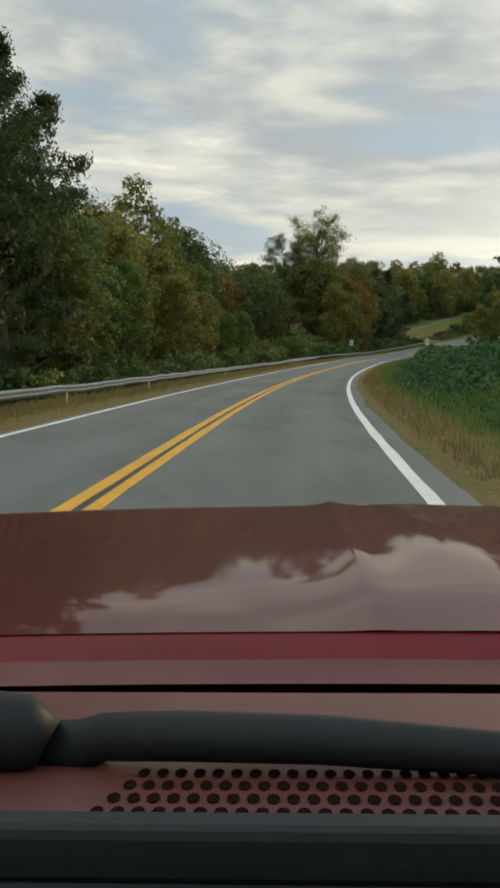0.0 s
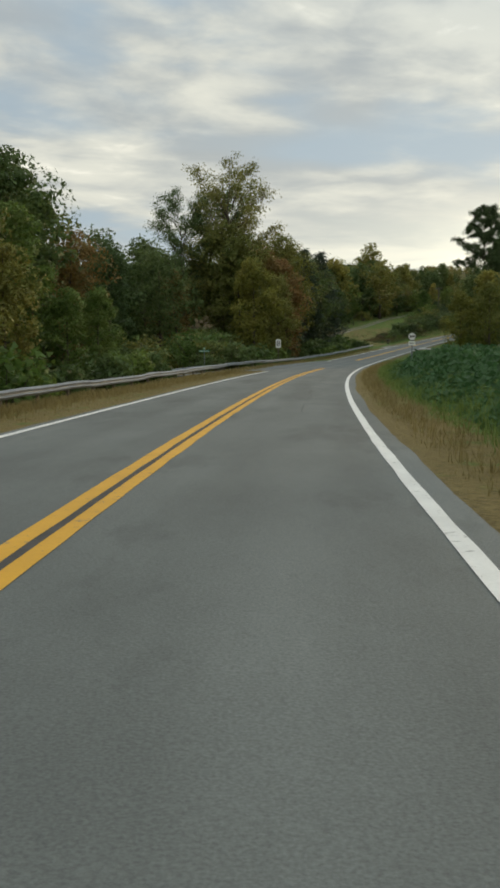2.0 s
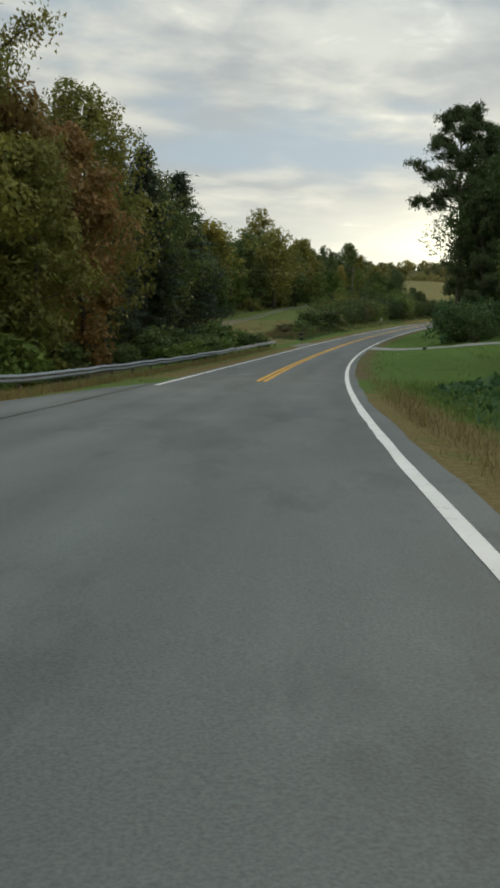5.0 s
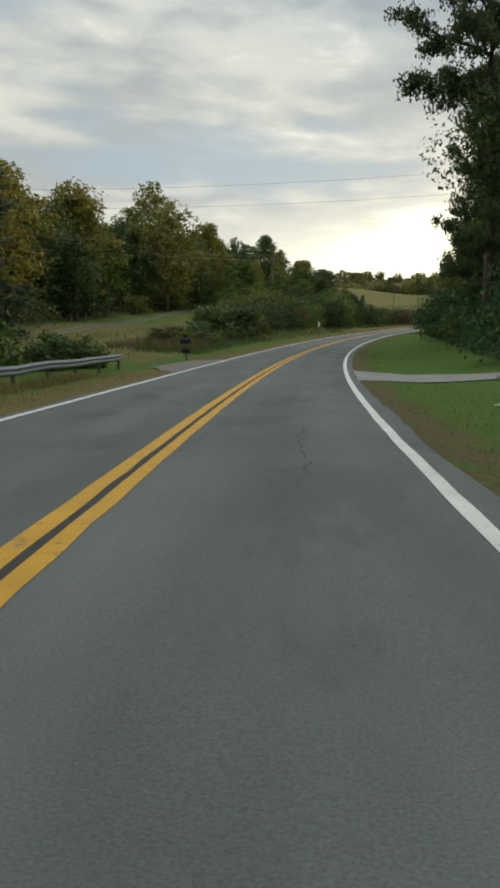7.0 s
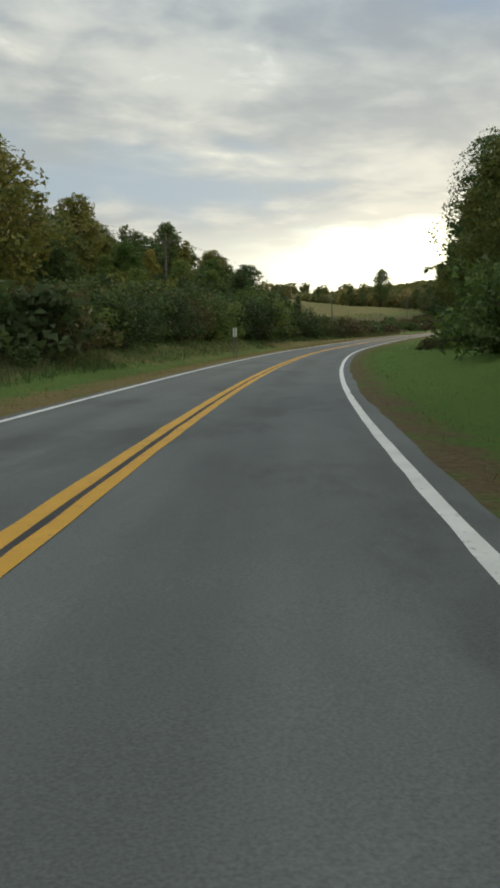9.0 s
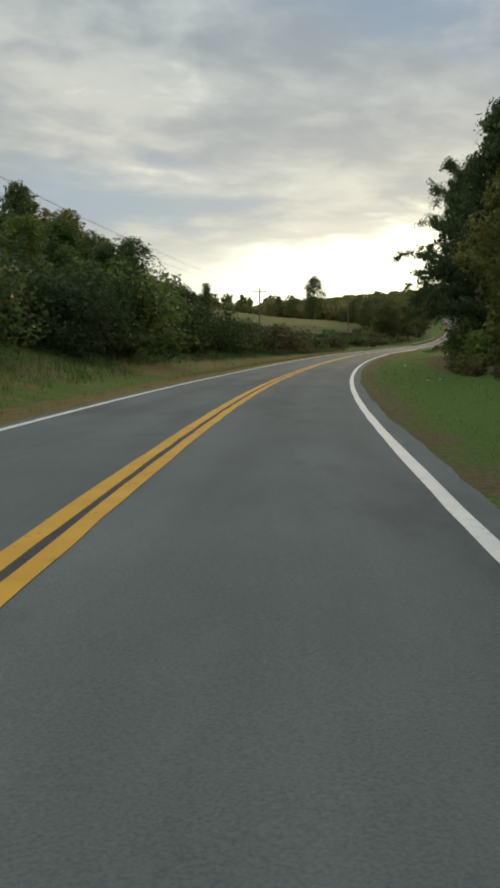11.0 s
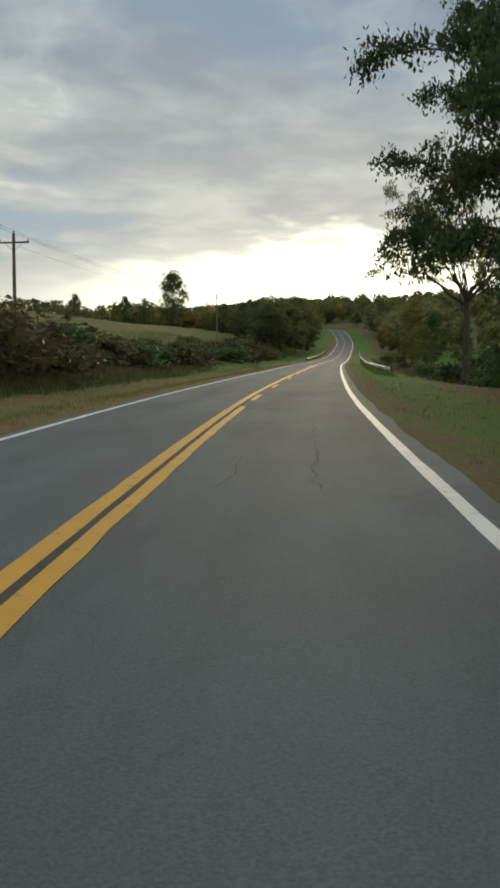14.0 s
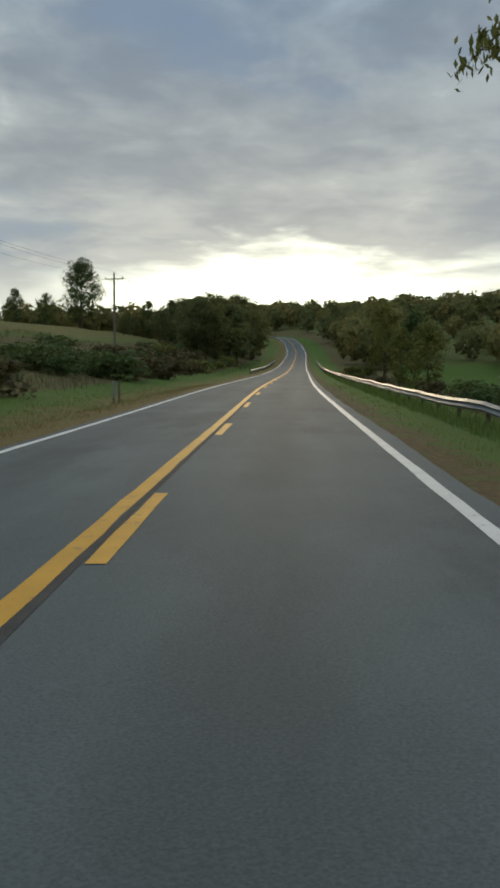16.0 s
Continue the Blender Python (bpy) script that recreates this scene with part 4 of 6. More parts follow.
def build_limbed(kind, seed):
    """A tree of long bent limbs, arms and twigs, with its leaves in sprays along the twigs."""
    H, tr, low, high, limbs, r0, r1, up0, up1, sag, arms, twigs, leaves, size, spread = LIMBED[kind]
    rs = np.random.RandomState(seed)
    v, f, quads = [], [], []
    lean = Vector((rs.normal(0, 0.03), rs.normal(0, 0.03), 1))
    spine = [lean * z + Vector((0.2 * math.sin(z * 0.3 + seed), 0.2 * math.cos(z * 0.27), 0)) for z in np.linspace(0, high, 8)]
    spine[0].z = -0.5
    taper = 0.3 if high - low < 2 else 0.86
    tube(v, f, spine, [tr * (1.2 if i == 0 else 1) * (1 - taper * i / 7) for i in range(8)], 8)

    def bough(p0, way, length, rise, sink, n):
        """Points of a limb that sets out along way, lifts, and sinks towards its tip."""
        pts = []
        for q in np.linspace(0, 1, n):
            bend = Vector(rs.normal(0, 0.035 * length, 3)) * math.sin(math.pi * q)
            pts.append(p0 + way * (length * q) + Vector((0, 0, rise * q - sink * q * q * q)) + bend)
        return pts

    def along(pts, q):
        i = min(int(q * (len(pts) - 1)), len(pts) - 2)
        return pts[i].lerp(pts[i + 1], q * (len(pts) - 1) - i)

    for i in range(limbs):
        k = (i + 0.5) / limbs if high - low > 2 else ((i * 5) % limbs) / limbs
        lift = up0 + (up1 - up0) * k ** 1.25
        a = i * 2.4 + rs.uniform(-0.25, 0.25)
        way = Vector((math.cos(a) * math.cos(lift), math.sin(a) * math.cos(lift), math.sin(lift)))
        length = (r0 + (r1 - r0) * k) * rs.uniform(0.82, 1.06)
        start = along(spine, (low + (high - low) * (i + 0.5) / limbs) / high)
        limb = bough(start, way, length, 0.12 * length * (1 - 0.5 * k), sag * (1 - 0.5 * k), 7)
        thick = tr * 0.40 * (1 - 0.45 * k)
        tube(v, f, limb, [thick * w for w in (1, 0.85, 0.7, 0.52, 0.37, 0.22, 0.08)], 5, False)
        for j in range(arms):
            q = 0.24 + 0.76 * (j + rs.uniform(0, 0.7)) / arms
            turn = a + rs.choice([-1, 1]) * rs.uniform(0.35, 1.15)
            tilt = lift * 0.7 + rs.uniform(-0.4, 0.5)
            side = Vector((math.cos(turn) * math.cos(tilt), math.sin(turn) * math.cos(tilt), math.sin(tilt)))
            arm = bough(along(limb, min(q, 0.98)), side, (0.6 + length * rs.uniform(0.17, 0.32)) * (1.25 - 0.5 * q), 0.2, 0.35 * sag, 5)
            tube(v, f, arm, [thick * w for w in (0.30, 0.24, 0.18, 0.12, 0.04)], 3, False)
            for _ in range(twigs):
                b0 = along(arm, rs.uniform(0.25, 1.0))
                spin = rs.uniform(0, 6.28)
                twig = Vector((math.cos(spin) * 0.8, math.sin(spin) * 0.8, rs.uniform(-0.5, 0.4))) * rs.uniform(0.5, 1.2)
                tip = b0 + twig - Vector((0, 0, 0.1 * sag))
                if kind in ("locust", "overhang"):
                    tube(v, f, [b0, tip], [0.012, 0.004], 3, False)
                c = np.array(b0) + (np.array(tip) - np.array(b0)) * rs.uniform(0.1, 1.05, leaves)[:, None] + rs.normal(0, spread, (leaves, 3))
                hang = rs.normal(0, 0.45, (leaves, 3)) + np.array([0, 0, -1.0])
                hang /= np.linalg.norm(hang, axis=1)[:, None]
                wide = np.cross(hang, rs.normal(0, 1, (leaves, 3)))
                wide /= np.linalg.norm(wide, axis=1)[:, None]
                s = (size * rs.uniform(0.6, 1.3, leaves))[:, None]
                out = np.tile(np.array(way) * 0.8 + np.array([0, 0, 0.45]), (leaves, 1)) + (c - np.array(b0)) * 0.5 + rs.normal(0, 0.2, (leaves, 3))
                out /= np.linalg.norm(out, axis=1)[:, None]
                if kind in ("locust", "overhang"):
                    quads.append(np.stack([c - hang * s, c + wide * s * 0.42, c + hang * s, c - wide * s * 0.42, out], 1))
                else:
                    quads.append(np.stack([c - hang * s - wide * s * 0.45, c + hang * s, c + wide * s * 0.75, out], 1))
    tree = thing("tree", Matrix(), "", "tree")
    child("trunk", mesh_of("trunk", v, f, BARK, smooth=True), tree)
    child("crown", quad_mesh("crown", np.concatenate(quads), LEAF["dark"], True), tree)
    return tree, H


def build_cedar(seed):
    rs = np.random.RandomState(seed)
    H, v, f, quads = 15.0, [], [], []
    tube(v, f, [(0, 0, -0.3), (0.1, 0, 5), (0, 0.1, 10), (0, 0, 14.6)], [0.24, 0.18, 0.1, 0.02], 8)
    for i in range(150):
        h = 0.06 + 0.93 * (i / 150)
        reach = (1 - h) ** 0.75 * 3.3 * rs.uniform(0.65, 1.12) + 0.15
        a = i * 2.399 + rs.uniform(-0.3, 0.3)
        z = H * h
        tip = Vector((math.cos(a) * reach, math.sin(a) * reach, z - reach * 0.10 + 0.25 * rs.rand()))
        if i % 2 == 0:
            tube(v, f, [(0, 0, z), tip], [0.04, 0.01], 3, False)
        n = int(40 + reach * 48)
        q = rs.uniform(0.2, 1, n)[:, None] ** 0.7
        c = np.array([0, 0, z]) + (np.array(tip) - np.array([0, 0, z])) * q + rs.normal(0, 0.22, (n, 3)) * np.array([1, 1, 0.6])
        quads.append(leaf_quads(rs, c, np.array([0, 0, 1.0]) + rs.normal(0, 0.3, (n, 3)), 0.155 * rs.uniform(0.6, 1.3, n), 1.9))
    tree = thing("cedar_tree", Matrix(), "", "tree")
    child("trunk", mesh_of("trunk", v, f, BARK, smooth=True), tree)
    child("crown", quad_mesh("crown", np.concatenate(quads), LEAF["cedar"], True), tree)
    return tree, H


def build_bush(seed, mat, name="bush", grow=1.0, clumps=16, each=34, size=0.28):
    """A bush about 2.8 m tall times grow, its leaf sprays kept at their own size."""
    rs = np.random.RandomState(seed)
    v, f, quads = [], [], []
    for i in range(9):
        a, r = i * 2.4, rs.uniform(0.3, 1.5) * grow
        tip = (math.cos(a) * r, math.sin(a) * r, rs.uniform(1.0, 2.2) * grow)
        tube(v, f, [(math.cos(a) * 0.15, math.sin(a) * 0.15, -0.2), (tip[0] * 0.6, tip[1] * 0.6, tip[2] * 0.6), tip], [0.05 * grow, 0.03 * grow, 0.01], 4, False)
        quads.append(clump(rs, tip, (0.75 if grow < 2.5 else 0.62) * grow ** 0.7, each, size))
    for i in range(clumps):
        a, r = rs.uniform(0, 6.3), rs.uniform(0.3, 1.7)
        quads.append(clump(rs, (math.cos(a) * r * grow, math.sin(a) * r * grow, rs.uniform(0.3, 2.2) * (1.15 - r / 2.6) * grow), (0.75 if grow < 2.5 else 0.62) * grow ** 0.7, each, size))
    bush = thing(name, Matrix(), "", "bush")
    f += [(0, 1, 12 * i) for i in range(1, 9)]  # the stems share one root below ground
    child("stem", mesh_of("stem", v, f, BARK), bush)
    child("leaves", quad_mesh("leaves", np.concatenate(quads), mat, True), bush)
    return bush, 2.8 * grow


LIB = {}
for n, kind in enumerate(("tall", "broad", "oval", "narrow", "oak_fine", "lone", "back", "tall_far", "broad_far", "oval_far")):
    for k in range(2):
        LIB[kind, k] = build_tree(kind, 11 + 7 * n + k, LEAF["dark"])
LIB["locust", 0] = build_limbed("locust", 91)
for k, kind in enumerate(("overhang", "topped", "poplar", "airy")):
    LIB[kind, 0], LIB[kind, 1] = build_limbed(kind, 70 + k), build_limbed(kind, 80 + k)
LIB["cedar", 0], LIB["cedar", 1] = build_cedar(3), build_cedar(8)
for k in range(3):
    LIB["bush", k] = build_bush(40 + k, LEAF["green"])
for k in range(2):
    LIB["thicket", k] = build_bush(50 + k, LEAF["green"], "thicket", 2.1, 40, 35, 0.30)
    LIB["bank", k] = build_bush(60 + k, LEAF["green"], "thicket", 2.6, 48, 54, 0.26)
USED = set()
TONE = {"far": "autumn-tinted", "far_dark": "green", "far_olive": "olive", "dark": "dark green", "green": "mid green", "olive": "olive green", "yellow": "yellowing", "rust": "rust-tinged", "cedar": "blackish green", "brush": "brown", "kudzu": "bright green", "pale": "pale olive", "deep": "deep green"}
FORM = {"tall": "tall woodland tree", "broad": "broad spreading tree", "oval": "medium oval-crowned tree", "narrow": "slender upright tree", "airy": "tall open-crowned poplar tree",
        "oak_fine": "large leafy oak tree", "overhang": "tall oak overhanging the road", "locust": "low-forked locust tree with drooping leaf sprays", "cedar": "dense conical cedar tree", "bush": "leafy bush", "thicket": "dense thicket of shrubs", "back": "woodland tree", "bank": "dense tall thicket of shrubs", "poplar": "tall dense poplar tree", "lone": "lone oval-crowned oak tree", "topped": "tall bare-trunked tree with a high crown"}


def plant(kind, s, u, h, tone, seed=0, wide=1.0, where="", top=False):
    """Sets a copy of a tree at s, u, h metres tall; with top, its tip is h metres above the road beside it."""
    rs = random.Random(seed * 7919 + int(s * 13) + int(u * 101))
    form = kind
    if kind in ("tall", "broad", "oval") and (abs(u) > 31 or s > 520):
        kind += "_far"
    var = rs.randrange(sum(1 for key in LIB if key[0] == kind))
    ob, H = LIB[kind, var]
    foot = at(s, u, -0.05)
    if top:
        h -= foot.z - axis_at(s)[2][0]
    if kind == "bush" and h > 3.6:
        return plant("thicket", s, u, h, tone, seed, wide, where)
    k = h / H
    m = Matrix.Translation(foot) @ Matrix.Rotation(rs.uniform(0, 6.28), 4, "Z") @ Matrix.Diagonal((k * wide, k * wide, k, 1))
    if (kind, var) in USED:
        t = copy_thing(ob, m)
        t.matrix_basis = m
    else:
        t = ob
        t.matrix_basis = m
        USED.add((kind, var))
    for c in t.children:
        if c.name.split(".")[0] in ("crown", "leaves"):
            c.material_slots[0].link = "OBJECT"
            c.material_slots[0].material = LEAF[tone]
    tagged(t, f"{TONE[tone]} {FORM[form]}{where or ' in the rough grass'}", "bush" if kind in ("bush", "thicket", "bank") else "tree", "roadside bushes" if kind in ("bush", "thicket", "bank") else "trees along the road")
    return t


RAILSIDE, BANK, FIELD, WOOD = " behind the guardrail", " on the roadside bank", " in the hill field", " in the wood"
rnd = random.Random(4)
# first wood, left of the road: kind, along, across, tip above the road, tone
for row in (
    ("topped", 65, -21.0, 23.2, "deep"), ("poplar", 67, -21.5, 17.5, "deep"), ("oak_fine", 50, -20, 20.5, "deep"), ("tall", 139, -35, 27.5, "olive"), ("broad", 113, -31, 19.5, "olive"), ("tall", 179, -44, 26.5, "dark"),
    ("oval", 158, -31.7, 18.5, "dark"), ("oval", 134, -28, 17, "olive"), ("broad", 148, -31, 20.7, "dark"), ("oval", 109, -26, 16.2, "olive"), ("oval", 91, -24, 14.5, "green"), ("broad", 80, -22.5, 15, "dark"),
    ("oval", 124, -25, 15, "olive"), ("oval", 167, -35, 19.8, "olive"), ("oval", 100, -23, 11.5, "green"), ("oval", 117, -22, 11, "olive"), ("oval", 128, -21.5, 9.5, "olive"), ("oval", 73, -19, 12, "olive"),
    ("broad", 213, -47, 21, "dark"), ("broad", 225, -43, 20.5, "dark"), ("oval", 195, -26.6, 13, "rust"), ("oval", 198, -17.5, 17.6, "olive"), ("oval", 193, -15.0, 14, "yellow"), ("oval", 203, -14.0, 12, "olive"),
    ("airy", 204, -19.8, 29.5, "olive"), ("airy", 203, -27.5, 25, "dark"), ("airy", 208, -23, 26.5, "dark"), ("oak_fine", 223, -17.5, 20.2, "olive"), ("oval", 215, -14.5, 15.5, "rust"), ("broad", 207, -36, 17, "dark"), ("broad", 221, -39, 18.3, "dark"),
    ("broad", 185, -33, 16, "dark"), ("cedar", 243, -18, 19, "cedar"), ("cedar", 233, -19, 15.5, "cedar"), ("cedar", 262, -19.5, 19.6, "cedar"), ("cedar", 249, -22.5, 20, "cedar"), ("broad", 316, -38, 20, "yellow"), ("oval", 303, -36, 18, "olive"), ("oak_fine", 247, -18.5, 17.6, "dark"), ("broad", 268, -23, 15, "dark"), ("broad", 262, -30, 18, "dark"), ("tall", 280, -42, 20, "dark"), ("broad", 292, -45, 18, "olive"),
    ("broad", 96, -29, 17.5, "olive"), ("broad", 122, -31, 19.5, "yellow"), ("tall", 131, -30, 19, "olive"), ("oval", 142, -27, 14.5, "green"), ("broad", 105, -31, 20, "olive"), ("tall", 155, -38, 19, "dark"), ("broad", 164, -30, 15, "rust"), ("oval", 175, -29, 14, "dark"), ("broad", 186, -26, 14.5, "dark"),
    ("broad", 201, -22, 20, "olive"), ("oval", 210, -17.5, 17, "rust"), ("oval", 206, -15.5, 13, "yellow"), ("broad", 232, -26, 17, "dark"), ("broad", 246, -28, 18.5, "dark"), ("oval", 218, -20, 18, "olive"),
    ("tall", 170, -40, 20, "dark"), ("oval", 151, -22.8, 7.4, "green"), ("oval", 146, -20.5, 7.4, "green"), ("oval", 141, -21.5, 7.0, "green"), ("tall", 100, -34, 21, "dark"), ("oval", 74, -28, 17, "olive"), ("broad", 40, -20, 19, "dark"), ("broad", 22, -20, 18, "olive"),
):
    plant(*row, seed=1, where=RAILSIDE if row[1] < 250 else WOOD, top=True, wide=1.55 if row[1] == 262 else 1.12 if row[0] == "airy" else 1.15 if row[0] == "cedar" else 0.92 if row[0] == "oak_fine" else 1.0)
for _ in range(60):
    s = rnd.uniform(10, 250)
    plant("back", s, -rnd.uniform(42, 72), rnd.uniform(12, 18), rnd.choice(["dark", "dark", "dark", "olive", "green"]), seed=2, where=WOOD, top=True)
for k in range(16):
    plant("bush", 160 + 2.6 * k + rnd.uniform(-1, 1), -rnd.uniform(14, 25), rnd.uniform(3.5, 6), rnd.choice(["dark", "green", "olive"]), seed=19, wide=1.1, where=RAILSIDE)
for k in range(62):
    s = 26 + 3.75 * k + rnd.uniform(-1.5, 1.5)
    lo = 11.0 if s < 135 else (21 if s < 158 else 11.5)
    plant("bush", s, -lo - rnd.uniform(0, 3.0), rnd.uniform(1.6, 3.4), rnd.choice(["dark", "dark", "dark", "green"]), seed=3, wide=1.1, where=RAILSIDE)
for k in range(18):
    plant("bush", 222 + 2.3 * k + rnd.uniform(-1, 1), -rnd.uniform(9.2, 12.5), rnd.uniform(1.3, 2.3), rnd.choice(["dark", "green", "dark"]), seed=33, wide=1.3, where=RAILSIDE)
# lane, fence line and wood beyond it
for row in (
    ("broad", 329, -43.5, 19.7, "yellow"), ("broad", 316, -43, 18.5, "olive"), ("broad", 306, -40, 17.5, "dark"), ("tall", 298, -43, 19, "dark"), ("broad", 337, -44, 18, "dark"), ("broad", 349, -45, 20, "dark"), ("broad", 343, -40, 14, "dark"), ("broad", 356, -41, 15, "green"), ("oval", 369, -39, 14, "dark"), ("oval", 392, -38, 14, "dark"), ("oval", 405, -36, 13, "green"), ("tall", 347, -53, 25.5, "dark"), ("tall", 400, -51, 30, "olive"), ("tall", 393, -47, 24, "dark"), ("broad", 374, -37, 22.5, "olive"), ("broad", 380, -46, 22, "dark"),
    ("narrow", 421, -46, 23, "olive"), ("narrow", 411, -44, 22, "olive"), ("narrow", 430, -48, 20, "dark"), ("narrow", 440, -45, 20, "dark"), ("oval", 461, -48, 23.6, "dark"), ("narrow", 455, -42, 19.4, "olive"), ("oval", 470, -40, 17.4, "olive"), ("oval", 485, -40, 15.4, "dark"), ("oval", 387, -26, 13, "green"),
    ("oval", 427, -27.3, 15, "olive"), ("oval", 418, -24.4, 13, "green"), ("oval", 419, -19.5, 10.8, "dark"), ("broad", 365, -50, 22, "dark"), ("tall", 355, -46, 23, "olive"), ("broad", 338, -48, 22, "dark"), ("tall", 340, -56, 25, "dark"),
    ("tall", 385, -40, 20, "olive"), ("broad", 398, -42, 19, "dark"), ("tall", 407, -46, 19.5, "dark"), ("broad", 416, -42, 17, "olive"), ("broad", 425, -44, 16.5, "dark"), ("oval", 438, -44, 16, "dark"), ("tall", 444, -48, 18, "dark"), ("oval", 455, -44, 17, "dark"), ("tall", 436, -50, 21, "olive"), ("broad", 448, -47, 20, "dark"), ("broad", 466, -46, 19.5, "dark"), ("oval", 474, -44, 14, "green"), ("broad", 432, -34, 14, "green"), ("oval", 443, -32, 13, "olive"), ("oval", 452, -30, 11.5, "dark"),
    ("broad", 423, -24, 12.4, "dark"), ("broad", 434, -22.8, 13, "dark"), ("oval", 445, -21.5, 9.0, "dark"), ("oval", 454, -21.8, 7.8, "olive"), ("broad", 408, -22, 11, "dark"), ("oval", 462, -24, 6.5, "dark"),
):
    plant(*row, seed=5, where=WOOD, top=True, wide=1.25)
for kind, s, u, tip, tone, wide in (("oval", 408, -42, 22, "olive", 0.9), ("oval", 415, -47, 21, "dark", 0.9), ("oval", 453, -53, 22.6, "dark", 0.86), ("oval", 456, -45.7, 23.2, "dark", 0.82), ("broad", 430, -56, 19, "dark", 0.9), ("broad", 442, -58, 18.5, "olive", 0.9), ("broad", 466, -60, 19, "dark", 0.9), ("broad", 420, -58, 20, "dark", 0.9), ("broad", 448, -40, 15.5, "olive", 0.8), ("broad", 460, -38, 14, "dark", 0.8), ("oval", 425, -37, 15.3, "yellow", 0.8),
                                  ("oval", 436, -30.5, 15.4, "olive", 0.8), ("oval", 444, -26.3, 13.6, "dark", 0.8), ("broad", 351, -43.5, 22.7, "yellow", 1.2), ("oval", 383, -44, 19, "olive", 0.9), ("oval", 374, -43, 18, "dark", 0.9)):
    plant(kind, s, u, tip, tone, seed=41, wide=wide, where=WOOD, top=True)
for _ in range(36):
    s = rnd.uniform(270, 470)
    plant("back", s, -rnd.uniform(58, 90), rnd.uniform(15, 21), rnd.choice(["dark", "dark", "olive"]), seed=6, where=WOOD, top=True)
for k in range(70):
    s = 308 + 2.42 * k + rnd.uniform(-1.0, 1.2)
    u = (9.2 if s < 370 else 10.0) + rnd.uniform(0, 3.6 if s < 330 else 5.5) + max(0, s - 430) * 0.12
    tip = np.interp(s, [306, 312, 320, 335, 350, 375, 400, 417, 428, 440, 460, 480], [4.6, 5.3, 5.7, 6.0, 6.6, 7.3, 8.6, 7.4, 5.6, 5.1, 4.5, 3.8]) * rnd.uniform(0.72, 1.06)
    plant("bank" if s > 318 else "bush", s, -u, tip, rnd.choice(["dark", "deep", "green", "deep", "brush", "dark"]), seed=7, wide=1.2, where=BANK, top=True)
for k in range(26):
    s = rnd.uniform(290, 309)
    plant("bush", s, -rnd.uniform(8.6, 14), rnd.uniform(0.6, 1.3), rnd.choice(["brush", "dark", "green", "dark"]), seed=28, wide=1.5, where=BANK)
for k in range(36):
    s = 350 + 3.1 * k + rnd.uniform(-1.5, 1.5)
    u = rnd.uniform(15.5, 19 if s < 375 else 24)
    tip = np.interp(s, [300, 340, 380, 400, 425, 445, 462], [6.0, 7.2, 9.0, 9.8, 9.6, 6.6, 4.4]) * rnd.uniform(0.8, 1.04)
    plant(rnd.choice(["bank", "oval", "bank", "bank"]), s, -u, tip, rnd.choice(["dark", "deep", "green", "olive" if s < 380 else "deep"]), seed=27, wide=1.25, where=BANK, top=True)
for k in range(32):
    s = 292 + 4.6 * k + rnd.uniform(-2, 2)
    plant("bush", s, -rnd.uniform(39, 48), rnd.uniform(3.2, 6.0), rnd.choice(["dark", "dark", "olive"]), seed=17, wide=1.3, where=WOOD)
for k in range(24):
    s = 300 + 7 * k + rnd.uniform(-2, 2)
    plant(rnd.choice(["back", "tall", "back"]), s, -rnd.uniform(50, 58), np.interp(s, [300, 400, 470], [20, 22, 19]) + rnd.uniform(-3, 1), rnd.choice(["dark", "olive", "dark", "green"]), seed=18, where=WOOD, top=True)
for k in range(110):
    s = 446 + (1.3 * k if k < 60 else 78 + 3.2 * (k - 60)) + rnd.uniform(-2, 2)
    tip = np.interp(s, [446, 470, 490, 520, 690], [5.0, 4.3, 3.3, 2.3, 1.6]) * rnd.uniform(0.7, 1.08)
    plant("bush", s, -12 - rnd.uniform(0, 11), tip, rnd.choice(["brush", "brush", "dark", "dark", "dark"]), seed=8, wide=1.7, where=FIELD, top=s < 500)
plant("oval", 420, -11.5, 7.1, "dark", seed=43, wide=0.62, where=BANK, top=True)
# trees on the hill field
for row in (("lone", 715, -51.2, 26.4, "dark"), ("broad", 717, -60, 18.5, "dark"), ("oval", 690, -74, 18.8, "dark"), ("oval", 692, -60, 18, "dark"), ("oval", 720, -70, 16.5, "olive"), ("oval", 735, -38, 17, "dark"), ("broad", 762, -24, 20, "olive"), ("broad", 750, -28, 17, "dark"), ("broad", 775, -18, 20, "olive")):
    plant(*row, seed=9, where=FIELD, top=True)
for k in range(34):
    s = rnd.uniform(688, 792)
    u = rnd.uniform(11, 44)
    tip = np.interp(u, [10, 16, 30, 44], [12.5, 17, 17, 13]) + (s - 720) * 0.05 + rnd.uniform(-2.5, 0.5)
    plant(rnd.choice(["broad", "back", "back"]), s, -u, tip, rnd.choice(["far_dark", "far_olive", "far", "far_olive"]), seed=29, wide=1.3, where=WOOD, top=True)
for k in range(40):
    plant("bush", rnd.uniform(560, 700), -rnd.uniform(11, 24), rnd.uniform(1.2, 2.8), rnd.choice(["brush", "dark", "brush", "olive"]), seed=30, wide=1.6, where=FIELD)
for k in range(40):
    s = rnd.uniform(424, 500)
    plant(rnd.choice(["thicket", "oval", "thicket"]), s, rnd.uniform(13.0, 21) + max(0, s - 470) * 0.12, rnd.uniform(3.2, 6.5), rnd.choice(["dark", "green", "dark", "dark"]), seed=31, wide=1.1, where=WOOD)
